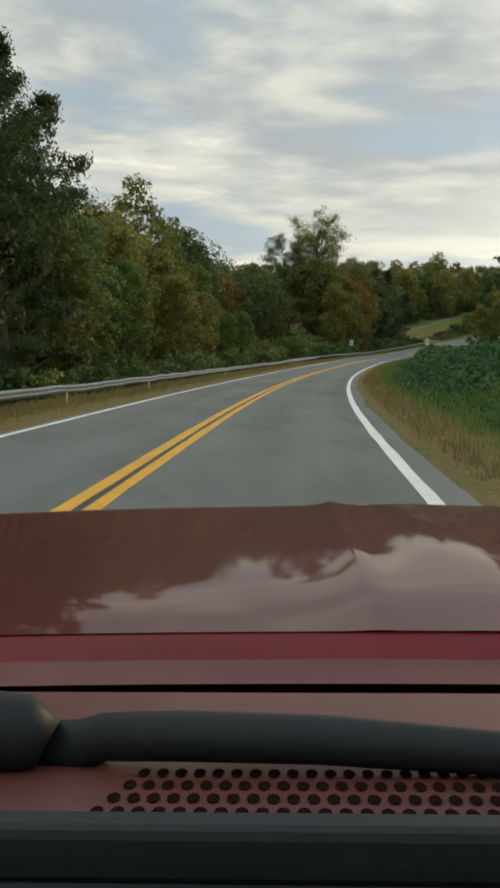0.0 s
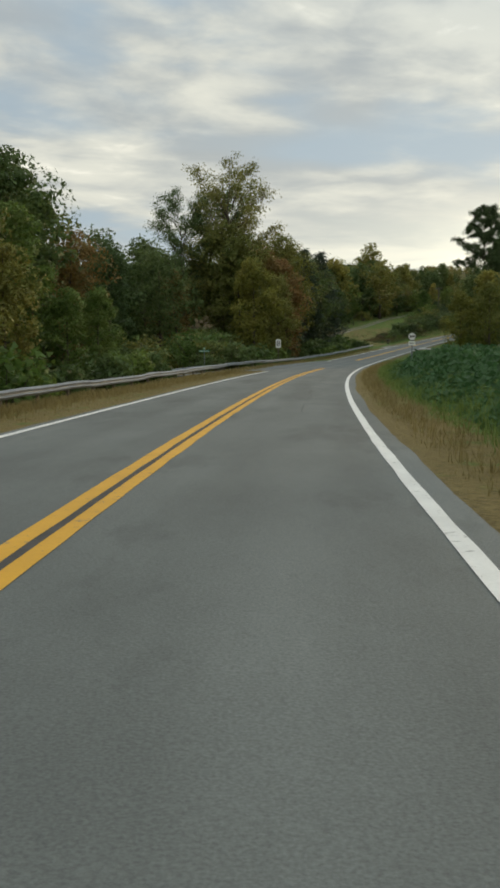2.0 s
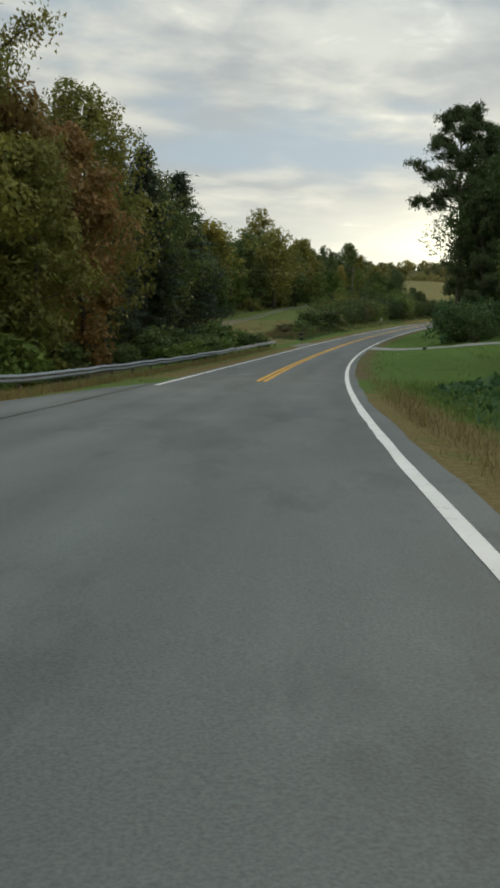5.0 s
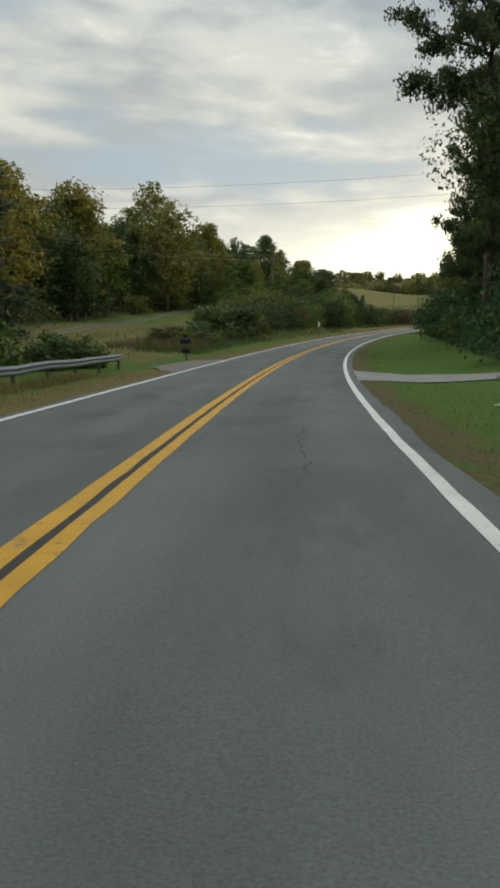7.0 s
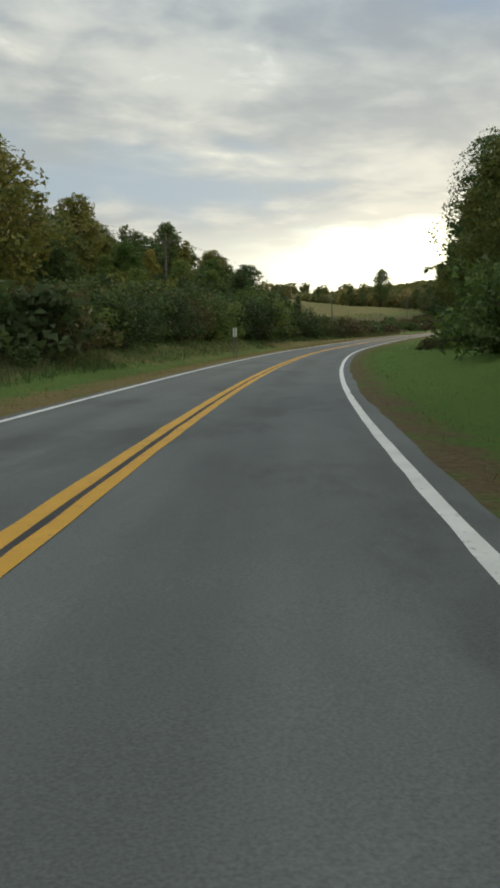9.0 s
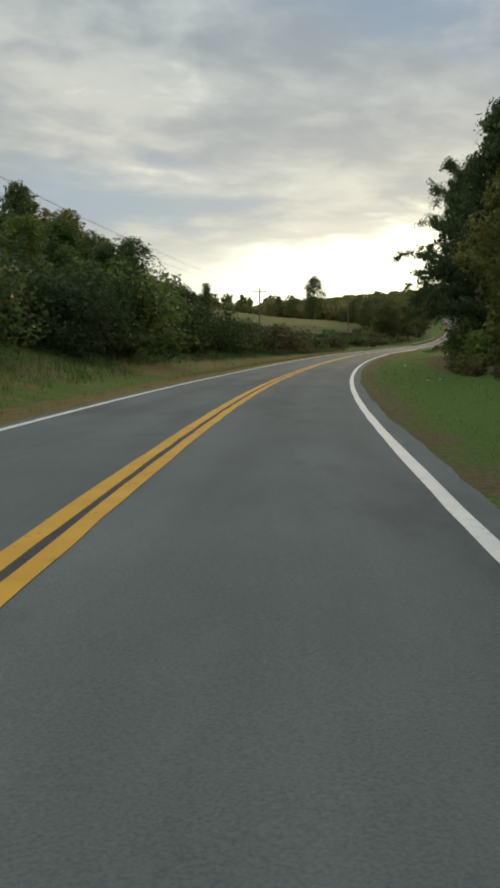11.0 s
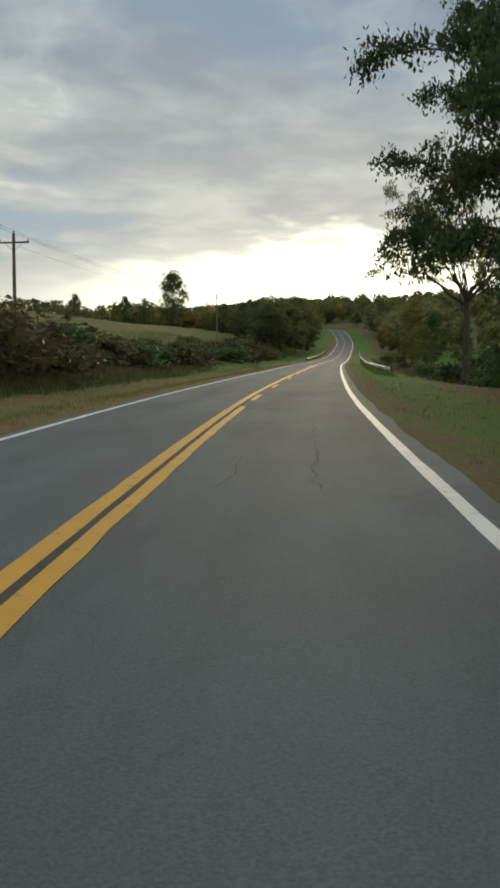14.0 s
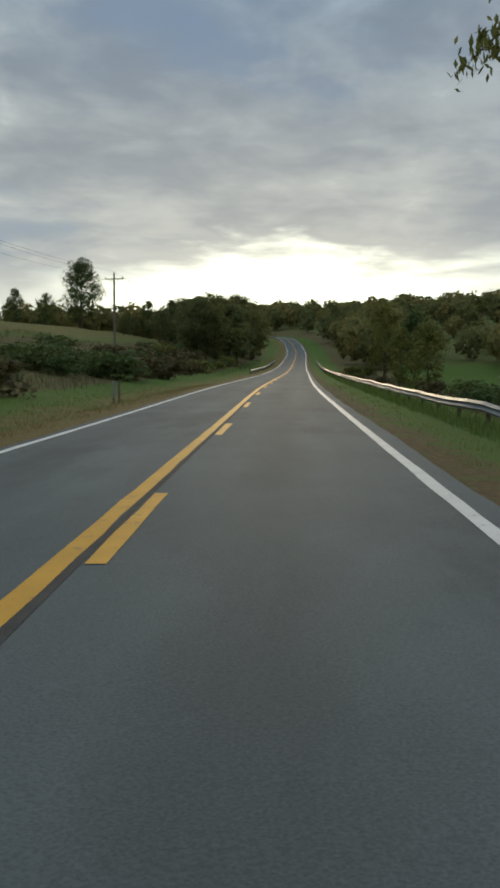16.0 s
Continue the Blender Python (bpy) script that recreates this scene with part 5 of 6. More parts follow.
# right of the road
for row in (
    ("broad", 198, 17, 10.5, "olive"), ("broad", 216, 17.0, 13.2, "dark"), ("oval", 205, 17, 12.5, "yellow"), ("broad", 226, 24, 14, "dark"), ("broad", 207, 21, 13, "dark"), ("oval", 199, 13.2, 9.5, "yellow"), ("broad", 219, 20.5, 14, "dark"), ("oval", 211, 14.5, 12, "dark"), ("topped", 280, 12.6, 29.5, "deep"), ("topped", 287, 17.5, 28, "deep"), ("poplar", 275, 15.5, 20, "deep"), ("poplar", 296, 15.0, 24, "deep"), ("oak_fine", 278, 17.5, 22.6, "dark"), ("oak_fine", 291, 18, 20, "dark"), ("oak_fine", 284, 17.5, 21, "dark"),
    ("oval", 343, 14.5, 15.3, "olive"), ("oak_fine", 325, 17, 16, "dark"), ("broad", 306, 18, 17, "dark"), ("oak_fine", 383, 17.5, 23.2, "dark"), ("broad", 393, 14, 12.6, "olive"), ("tall", 372, 19, 20, "dark"), ("oval", 402, 14, 14, "olive"),
    ("poplar", 438, 17.0, 27, "deep"), ("poplar", 427, 15.6, 23, "deep"), ("oak_fine", 456, 17.0, 16, "olive"), ("oak_fine", 447, 17.5, 20, "dark"), ("overhang", 464, 14.0, 26, "deep"), ("overhang", 478, 13.5, 24, "deep"), ("overhang", 454, 14.0, 21, "dark"), ("locust", 507, 13.5, 20.5, "pale"), ("poplar", 420, 20, 22, "dark"),
    ("oval", 529, 16.3, 4.8, "dark"), ("oval", 518, 20, 4.5, "dark"), ("broad", 603, 17.5, 6.4, "olive"), ("oval", 560, 24, 5, "olive"), ("oval", 640, 18, 7, "olive"), ("broad", 704, 21, 14.4, "olive"), ("broad", 690, 26, 12, "dark"),
):
    plant(*row, seed=10, where=WOOD if row[1] < 510 else "", top=True, wide=1.0 if row[0] in ("overhang", "topped") else (1.2 if row[1] > 400 else 0.78) if row[0] == "poplar" else 0.83 if row[0] == "locust" else 1.0)
for _ in range(34):
    s = rnd.uniform(262, 430)
    plant("back", s, rnd.uniform(24, 48), rnd.uniform(12, 18), rnd.choice(["dark", "dark", "olive"]), seed=11, where=WOOD, top=True)
for k in range(44):
    s = 256 + 2.1 * k + rnd.uniform(-1, 1)
    plant("bush", s, 12.2 + rnd.uniform(0, 5) - (1.2 if s > 300 else 0), rnd.uniform(2.5, 6.0), rnd.choice(["dark", "kudzu", "dark", "green"]), seed=12, wide=1.0, where=BANK)
for k in range(22):
    plant("bush", 348 + 2.6 * k + rnd.uniform(-1, 1), rnd.uniform(9.6, 12.5), rnd.uniform(0.6, 1.2), rnd.choice(["brush", "brush", "olive"]), seed=35, wide=1.4, where=BANK)
for k in range(26):
    s = 352 + 5.6 * k + rnd.uniform(-2, 2)
    plant("bush", s, 12.8 + rnd.uniform(0, 5), rnd.uniform(2.0, 4.0), rnd.choice(["dark", "green", "olive"]), seed=13, wide=1.1, where=BANK)
for k in range(44):
    s = 512 + 4.6 * k + rnd.uniform(-2, 2)
    plant("bush", s, 13 + rnd.uniform(0, 22), rnd.uniform(1.2, 2.6), rnd.choice(["dark", "olive", "green", "brush"]), seed=14, wide=1.5)
for key, (ob, _) in LIB.items():  # kinds that found no place
    if key not in USED:
        for o in (*ob.children_recursive, ob):
            bpy.data.objects.remove(o)


# ---- far woods, grass, creeper ----


def far_woods(name, places, mat, seed, label):
    """Many small crowns far off, one object."""
    rs = np.random.RandomState(seed)
    quads = []
    for s, u, h in places:
        p = np.array(at(s, u))
        n = int(90 + 7 * h)
        d = rs.normal(0, 1, (n, 3))
        d /= np.linalg.norm(d, axis=1)[:, None]
        k = rs.uniform(0.55, 1.03, n)[:, None] ** 0.8
        lump = 1 + 0.16 * np.sin(d[:, :1] * 5 + s) * np.cos(d[:, 1:2] * 4 + u)
        c = p + np.array([0, 0, h * 0.52]) + d * k * lump * np.array([h * 0.46, h * 0.46, h * 0.46])
        quads.append(leaf_quads(rs, c, d + np.array([0, 0, 0.4]), h * np.where(k[:, 0] < 0.85, 0.20, 0.105) * rs.uniform(0.6, 1.3, n)))
    tagged(new(name, quad_mesh(name, np.concatenate(quads), mat, True)), label, "woods", kind="stuff")


rs = np.random.RandomState(21)
groups = {"far_dark": [], "far": [], "far_olive": []}
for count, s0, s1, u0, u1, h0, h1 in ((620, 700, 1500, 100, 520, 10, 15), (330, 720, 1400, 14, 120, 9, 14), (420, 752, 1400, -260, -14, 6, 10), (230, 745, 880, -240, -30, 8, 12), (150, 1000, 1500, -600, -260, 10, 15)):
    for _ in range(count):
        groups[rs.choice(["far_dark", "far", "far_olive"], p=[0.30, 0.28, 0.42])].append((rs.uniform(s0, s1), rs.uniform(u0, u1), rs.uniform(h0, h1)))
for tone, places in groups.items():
    far_woods("far_woods", places, LEAF[tone], 5, f"distant {TONE[tone]} hillside woods in haze-paled colours")
rs = np.random.RandomState(22)
far_woods("woods_behind", [(rs.uniform(-120, 470), -rs.uniform(78, 130), rs.uniform(13, 19)) for _ in range(170)], LEAF["dark"], 6, "dark wood behind the first trees")


def blades(name, rows, mat, seed, label, tall, per):
    """Grass tufts as loose blades over stretches (s0, s1, u0, u1, count)."""
    rs = np.random.RandomState(seed)
    quads = []
    for s0, s1, u0, u1, count in rows:
        s, u = rs.uniform(s0, s1, count), rs.uniform(u0, u1, count)
        clear = ~((s > 245) & (s < 257) & (u > 0)) & ~((s > 249) & (s < 266) & (u < 0) & (u > -9))  # gravel stays bare
        s, u = s[clear], u[clear]
        count = len(s)
        base = np.column_stack([flat(s, u), height(s, u) - 0.03])
        base = np.repeat(base, per, axis=0) + np.column_stack([rs.normal(0, 0.09, (count * per, 2)), np.zeros(count * per)])
        n = len(base)
        a = rs.uniform(0, 6.28, n)
        h = tall * rs.uniform(0.45, 1.2, n)
        lean = np.column_stack([np.cos(a), np.sin(a)]) * (h * rs.uniform(0.1, 1.0, n))[:, None]
        w = np.column_stack([-np.sin(a), np.cos(a)]) * 0.005 * rs.uniform(0.7, 1.6, n)[:, None] * (1 + tall * 2)
        z = lambda k: (base[:, 2] + h * k)[:, None]
        quads.append(np.stack([np.hstack([base[:, :2] - w, z(0)]), np.hstack([base[:, :2] + w, z(0)]),
                               np.hstack([base[:, :2] + lean + w * 0.4, z(1)]), np.hstack([base[:, :2] + lean - w * 0.4, z(1)])], 1))
    tagged(new(name, quad_mesh(name, np.concatenate(quads), mat)), label, "grass", kind="stuff")


blades("dry_grass", [(-10, 150, -7.9, -7.0, 1500), (2, 185, 4.0, 5.9, 5500), (0, 140, -8.6, -3.95, 5000), (186, 260, -8.0, -3.95, 1800), (268, 560, -6.4, -3.95, 3500), (390, 560, -8.2, -4.2, 4500), (190, 560, 4.0, 5.3, 1500)],
       GRASS_DRY, 31, "dry tan roadside grass", 0.11, 4)
blades("tall_dry_grass", [(4, 150, -7.3, -6.5, 4600), (150, 260, -7.2, -6.0, 3200), (10, 150, -6.7, -5.2, 1500), (2, 190, 4.1, 5.0, 1000)], GRASS_DRY, 36, "tall dry grass under the guardrail and along the verge", 0.30, 5)
blades("tall_green_grass", [(2, 190, 5.1, 8.2, 5200), (190, 250, 12, 20, 600), (500, 640, 5.9, 7.6, 3600)], GRASS_GREEN, 37, "tall green weeds along the verge", 0.34, 4)
blades("green_grass", [(2, 190, 5.2, 8.0, 5000), (190, 560, 4.8, 11, 8000), (250, 330, -14, -6.5, 2500), (330, 380, -11, -6.2, 1200), (380, 560, -11, -7.8, 3400), (440, 560, -14, -8.5, 3000)], GRASS_GREEN, 32, "green roadside grass", 0.12, 2)


def creeper(name, rows, seed, label):
    """Broad creeper leaves heaped over stretches (s0, s1, u0, u1, lift, count)."""
    rs = np.random.RandomState(seed)
    quads = []
    for s0, s1, u0, u1, lift, count in rows:
        s, u = rs.uniform(s0, s1, count), u0 + (u1 - u0) * rs.uniform(0, 1, count) ** 0.8
        rise = np.clip((u - u0 - 0.5 * lumps(s, u * 0, 4.0)) / 1.6, 0.02, 1) ** 0.6
        heap = lift * rise * (0.74 + 0.52 * lumps(s, u, 2.6) + 0.36 * lumps(s, u, 0.9))
        c = np.column_stack([flat(s, u), height(s, u) + heap * np.where(rs.rand(count) < 0.7, 1, rs.uniform(0.1, 1, count))])
        _, r, _ = axis_at(s)
        n = np.column_stack([-r * 0.5 * (1 - rise)[:, None], np.full(count, 1.0)])
        quads.append(leaf_quads(rs, c, n, 0.24 * rs.uniform(0.6, 1.4, count), 1.05, 4))
    tagged(new(name, quad_mesh(name, np.concatenate(quads), LEAF["kudzu"], True)), label, "creeper", kind="stuff")


creeper("kudzu", [(8, 186, 6.9, 15, 1.32, 46000), (8, 60, 5.6, 7.0, 0.12, 2500), (30, 186, 5.6, 7.4, 0.40, 9000), (256, 318, 10.6, 15.5, 3.2, 17000)], 41, "kudzu creeper heaped along the verge")
blades("weeds", [(445, 620, -34, -11, 6000), (620, 760, -30, -9, 2500), (510, 700, 9, 24, 3500), (278, 320, -14, -7.6, 900), (268, 332, -24, -9, 500)], LEAF["brush"], 33, "tall brown weeds on the slope", 0.55, 3)
blades("slope_weeds", [(278, 310, -14, -8.4, 800), (446, 520, -15, -9.0, 1500)], LEAF["brush"], 38, "tall rusty brown weeds on the bank below the lane", 0.62, 5)
blades("bank_weeds", [(318, 380, -12, -6.6, 2800), (380, 500, -12, -8.4, 4600), (276, 318, -11.5, -6.8, 3600)], LEAF["dark"], 34, "dark green weeds along the foot of the bank", 0.34, 3)

# ---- guardrails, signs, poles ----
POST_MESH = None


def guardrail(places, label, group="guardrails"):
    """A corrugated steel rail on posts through (s, u) places."""
    global POST_MESH
    ss, uu = zip(*places)
    n = int((ss[-1] - ss[0]) / 1.9)
    s = np.linspace(ss[0], ss[-1], n)
    u = np.interp(s, ss, uu)
    base = [at(a, b) for a, b in zip(s, u)]
    top = thing("guardrail", Matrix.Translation(base[0]), label, "guardrail", group)
    origin = base[0]
    prof = [(0.0, 0.0), (0.035, 0.03), (0.08, 0.075), (0.035, 0.12), (0.005, 0.15), (0.035, 0.18), (0.08, 0.225), (0.035, 0.27), (0.0, 0.30)]
    v, f = [], []
    for i, p in enumerate(base):
        d = (base[min(i + 1, n - 1)] - base[max(i - 1, 0)])
        side = Vector((d.y, -d.x, 0)).normalized() * (1 if uu[0] < 0 else -1)
        z = 0.42 + 0.006 * math.sin(i * 0.7)
        v += [p - origin + side * (0.10 + q) + Vector((0, 0, z + h)) for q, h in prof]
        v += [p - origin + side * (0.10 + q - 0.006) + Vector((0, 0, z + h)) for q, h in prof]
    m, k = 2 * len(prof), len(prof)
    for i in range(n - 1):
        for j in range(k - 1):
            a = i * m + j
            f.append((a, a + 1, a + m + 1, a + m))
            b = a + k
            f.append((b + 1, b, b + m, b + m + 1))
        f.append((i * m + k - 1, i * m + 2 * k - 1, (i + 1) * m + 2 * k - 1, (i + 1) * m + k - 1))
        f.append((i * m + k, i * m, (i + 1) * m, (i + 1) * m + k))
    child("rail", mesh_of("rail", v, f, STEEL), top)
    if POST_MESH is None:
        bm = box(bmesh.new(), -0.05, 0.05, -0.075, 0.075, -0.4, 0.70)
        box(bm, 0.045, 0.10, -0.06, 0.06, 0.44, 0.70)
        POST_MESH = bpy.data.meshes.new("post")
        bm.to_mesh(POST_MESH)
        bm.free()
        POST_MESH.materials.append(POST_WOOD)
    for i, p in enumerate(base):
        if i % 2:
            continue
        d = (base[min(i + 1, n - 1)] - base[max(i - 1, 0)])
        yaw = math.degrees(math.atan2(-d.x, d.y)) + (0 if uu[0] < 0 else 180)
        child("post", POST_MESH, top, Matrix.Translation(p - origin) @ pose(0, 0, 0, 0, 0, yaw))
    return top


guardrail([(-60, -7.4), (60, -7.4), (120, -7.7), (140, -8.3), (149, -9.2)], "weathered steel guardrail on wooden posts beside the dry verge")
guardrail([(141, -19.5), (148, -15), (156, -11.2), (166, -8.9), (187, -7.6), (223, -6.9), (257, -7.3)], "weathered steel guardrail curving round the side road's mouth")
guardrail([(505, 7.4), (515, 7.0), (560, 6.6), (664, 6.3), (760, 6.3)], "steel guardrail along the falling verge")
guardrail([(640, -6.0), (680, -5.6), (760, -5.6)], "distant steel guardrail along the rising road")


def bars(bm, x0, x1, z0, z1, n, y):
    """n upright bars in place of writing that cannot be read."""
    w = (x1 - x0) / (2 * n - 1)
    for k in range(n):
        box(bm, x0 + 2 * k * w, x0 + (2 * k + 1) * w, y, y + 0.004, z0, z1)
    return bm


def text_part(text, size, mat, parent, m):
    cu = bpy.data.curves.new("lettering", "FONT")
    cu.body, cu.size, cu.align_x, cu.align_y, cu.extrude = text, size, "CENTER", "CENTER", 0.001
    cu.offset = 0.007
    tmp = bpy.data.objects.new("lettering", cu)
    scene.collection.objects.link(tmp)
    me = bpy.data.meshes.new_from_object(tmp.evaluated_get(bpy.context.evaluated_depsgraph_get()))
    bpy.data.objects.remove(tmp)
    me.materials.clear()
    me.materials.append(mat)
    return child("lettering", me, parent, m)


def sign_post(height_m, parent, w=0.055, mat=None):
    bm = box(bmesh.new(), -w, w, 0.01, 0.05, -0.4, height_m, 0.004)
    return part("post", bm, mat or STEEL, parent)


def disc(bm, r, y0, y1, z, seg=28):
    a = [bm.verts.new((r * math.cos(2 * math.pi * k / seg), y0, z + r * math.sin(2 * math.pi * k / seg))) for k in range(seg)]
    b = [bm.verts.new((v.co.x, y1, v.co.z)) for v in a]
    bm.faces.new(a), bm.faces.new(b[::-1])
    for k in range(seg):
        bm.faces.new((a[k], b[k], b[(k + 1) % seg], a[(k + 1) % seg]))
    return bm


# route marker with an arrow plate (the front of a sign looks along its own -y)
s = thing("route_sign", Matrix.Translation(at(144, 7.8)) @ pose(0, 0, 0, 0, 0, heading(144) + 3), "white round route sign with arrow plate above the creeper", "road sign")
sign_post(3.0, s)
plate = part("round_plate", disc(bmesh.new(), 0.33, -0.004, 0.008, 2.72), SIGN_WHITE, s)
bm = bmesh.new()
for k in range(36):
    a0, a1 = 2 * math.pi * k / 36, 2 * math.pi * (k + 1) / 36
    q = [(0.325, a0), (0.325, a1), (0.295, a1), (0.295, a0)]
    bm.faces.new([bm.verts.new((r * math.cos(a), -0.006, 2.72 + r * math.sin(a))) for r, a in q])
part("black_ring", bm, SIGN_BLACK, plate)
text_part("804", 0.30, SIGN_BLACK, plate, pose(0, -0.007, 2.72, 90, 0, 0))
arrow_plate = part("arrow_plate", box(bmesh.new(), -0.27, 0.27, -0.004, 0.008, 1.98, 2.32, 0.003), SIGN_WHITE, s)
bm = box(bmesh.new(), -0.08, 0.19, -0.008, -0.005, 2.125, 2.175)
bm.faces.new([bm.verts.new(p) for p in ((-0.2, -0.007, 2.15), (-0.07, -0.007, 2.24), (-0.07, -0.007, 2.06))])
part("arrow", bm, SIGN_BLACK, arrow_plate)

s = thing("street_sign", Matrix.Translation(at(139, -9.2)) @ pose(0, 0, 0, 0, 0, heading(139)), "green street name sign on a post by the junction", "street sign")
sign_post(1.95, s, 0.025)
blade = part("name_blade", box(bmesh.new(), -0.46, 0.46, -0.004, 0.004, 1.86, 2.06, 0.003), SIGN_GREEN, s)
part("name_bars", bars(bmesh.new(), -0.38, 0.38, 1.92, 2.0, 7, -0.008), SIGN_WHITE, blade)
cross = part("cross_blade", box(bmesh.new(), -0.004, 0.004, -0.4, 0.4, 2.08, 2.28, 0.003), SIGN_GREEN, s)

s = thing("panel_sign", Matrix.Translation(at(177, -8.5)) @ pose(0, 0, 0, 0, 0, heading(177) + 4), "white panel sign with dark strokes behind the guardrail", "road sign")
sign_post(2.7, s, 0.04, WOOD_GREY)
panel = part("panel", box(bmesh.new(), -0.31, 0.31, -0.006, 0.008, 2.15, 3.15, 0.006), SIGN_WHITE, s)
part("dark_bars", bars(bmesh.new(), -0.16, 0.16, 2.3, 3.0, 2, -0.011), SIGN_BLACK, panel)


def marker_pair(s_at, u, low, high, w, label, mats=(SIGN_WHITE, SIGN_WHITE)):
    t = thing("marker_post", Matrix.Translation(at(s_at, u)) @ pose(0, 0, 0, 0, 0, heading(s_at)), label, "marker post")
    for x, mat in ((-w, mats[0]), (w, mats[1])):
        p = part("post", box(bmesh.new(), x - 0.04, x + 0.04, 0, 0.03, -0.3, high, 0.006), WOOD_GREY, t)
        part("reflector", box(bmesh.new(), x - 0.055, x + 0.055, -0.012, -0.002, low, high + 0.02, 0.004), mat, p)


marker_pair(340, -4.5, 1.5, 2.1, 0.08, "pair of white marker panels at the bank's foot")
marker_pair(526, -5.6, 0.25, 0.95, 0.12, "pair of short pale marker posts on the verge", (SIGN_BACK, WOOD_GREY))
for k, sk in enumerate((33, 47, 72)):
    t = thing("marker_stake", Matrix.Translation(at(sk, -6.6)), "short pale stake in the dry verge", "marker stake", "verge stakes")
    part("stake", box(bmesh.new(), -0.02, 0.02, -0.02, 0.02, -0.2, 0.45, 0.004), SIGN_WHITE, t)


def mailbox(s_at, u):
    t = thing("mailbox", Matrix.Translation(at(s_at, u)) @ pose(0, 0, 0, 0, 0, heading(s_at) + 90), "black twin mailboxes on a wooden post by the road", "mailbox")
    part("post", box(bmesh.new(), -0.06, 0.06, -0.06, 0.06, -0.4, 0.95, 0.008), WOOD_GREY, t)
    part("crossboard", box(bmesh.new(), -0.42, 0.42, -0.2, 0.2, 0.95, 0.99, 0.006), WOOD_GREY, t)
    part("newspaper_box", box(bmesh.new(), -0.16, 0.16, -0.22, 0.22, 0.45, 0.68, 0.02), BLACK_PLASTIC, t)
    for x in (-0.21, 0.21):
        v, f = [], []
        arc = [(-0.17, 0.0), (-0.17, 0.16)] + [(0.17 * math.cos(a), 0.16 + 0.17 * math.sin(a)) for a in np.linspace(math.pi, 0, 9)[1:-1]] + [(0.17, 0.16), (0.17, 0.0)]
        for y in (-0.27, 0.27):
            v += [(x + a, y, 0.99 + b) for a, b in arc]
        n = len(arc)
        f = [(k, (k + 1) % n, n + (k + 1) % n, n + k) for k in range(n)] + [tuple(range(n))[::-1], tuple(range(n, 2 * n))]
        b = child("box", mesh_of("box", v, f, BLACK_PLASTIC), t)
        part("door", box(bmesh.new(), x - 0.15, x + 0.15, -0.285, -0.272, 1.0, 1.28, 0.004), BLACK_PLASTIC, b)
        part("flag", box(bmesh.new(), x + 0.172, x + 0.180, -0.12, -0.08, 1.1, 1.35), SIGN_BACK, b)


mailbox(266, -5.6)


def utility_pole(s_at, u, tall):
    t = thing("utility_pole", Matrix.Translation(at(s_at, u)) @ pose(0, 0, 0, 0, 0, heading(s_at)), "wooden utility pole with a crossarm on the grassy bank", "utility pole", "utility poles")
    child("pole", rod_mesh("pole", [(0, 0, -1), (0, 0, tall * 0.5), (0.04, 0, tall)], [0.16, 0.14, 0.11], WOOD_GREY, 10), t)
    arm = part("crossarm", box(bmesh.new(), -1.2, 1.2, 0.10, 0.22, tall - 0.75, tall - 0.62, 0.01), WOOD_GREY, t)
    for x in (-0.75, 0.75):
        v, f = [], []
        tube(v, f, [(x, 0.09, tall - 0.7), (0, 0.12, tall - 1.35)], [0.02, 0.02], 4)
        child("brace", mesh_of("brace", v, f, STEEL), t)
    tips = []
    for x, z in ((-1.1, tall - 0.62), (1.1, tall - 0.62), (0.04, tall)):
        child("insulator", rod_mesh("insulator", [(x, 0.16 if z < tall else 0, z), (x, 0.16 if z < tall else 0, z + 0.12), (x, 0.16 if z < tall else 0, z + 0.2)], [0.03, 0.06, 0.03], GLASSY, 8), t)
        tips.append(t.matrix_world @ Vector((x, 0.16 if z < tall else 0, z + 0.2)))
    return tips


def wires(a, b, sag, r=0.011):
    for p, q in zip(a, b):
        pts = [p.lerp(q, k / 14) - Vector((0, 0, sag * 4 * (k / 14) * (1 - k / 14))) for k in range(15)]
        tagged(new("power_line", rod_mesh("power_line", pts, [r] * 15, WIRE, 4)), "thin dark power line strung between poles", "power line", "power lines")


POLES = [(285, -27, 9.6), (390, -22.5, 10.5), (497, -21.6, 9.2), (606, -21.2, 10.6), (715, -20, 10)]
tips = [utility_pole(*p) for p in POLES]
for a, b in zip(tips, tips[1:]):
    wires(a, b, 1.1)
near, over = utility_pole(267, -29, 9.3), utility_pole(253, 36, 9.9)
wires([near[2], near[2] - Vector((0, 0, 1.0))], [over[2], over[2] - Vector((0, 0, 1.0))], 1.8, 0.006)

# fence along the lane
t = thing("fence", Matrix.Translation(at(300, -34)), "old wooden post and wire fence along the lane", "fence")
o = at(300, -34)
fp = [at(284 + 6.5 * k, -30.5 - 0.62 * k) for k in range(18)]
FENCE_POST = None
for p in fp:
    if FENCE_POST is None:
        FENCE_POST = rod_mesh("post", [(0, 0, -0.3), (0, 0, 0.7), (0.02, 0, 1.3)], [0.07, 0.065, 0.06], WOOD_GREY, 7)
    child("post", FENCE_POST, t, Matrix.Translation(p - o))
for h in (0.45, 0.8, 1.15):
    child("strand", rod_mesh("strand", [p - o + Vector((0, 0.07, h)) for p in fp], [0.008] * len(fp), WIRE, 4), t)



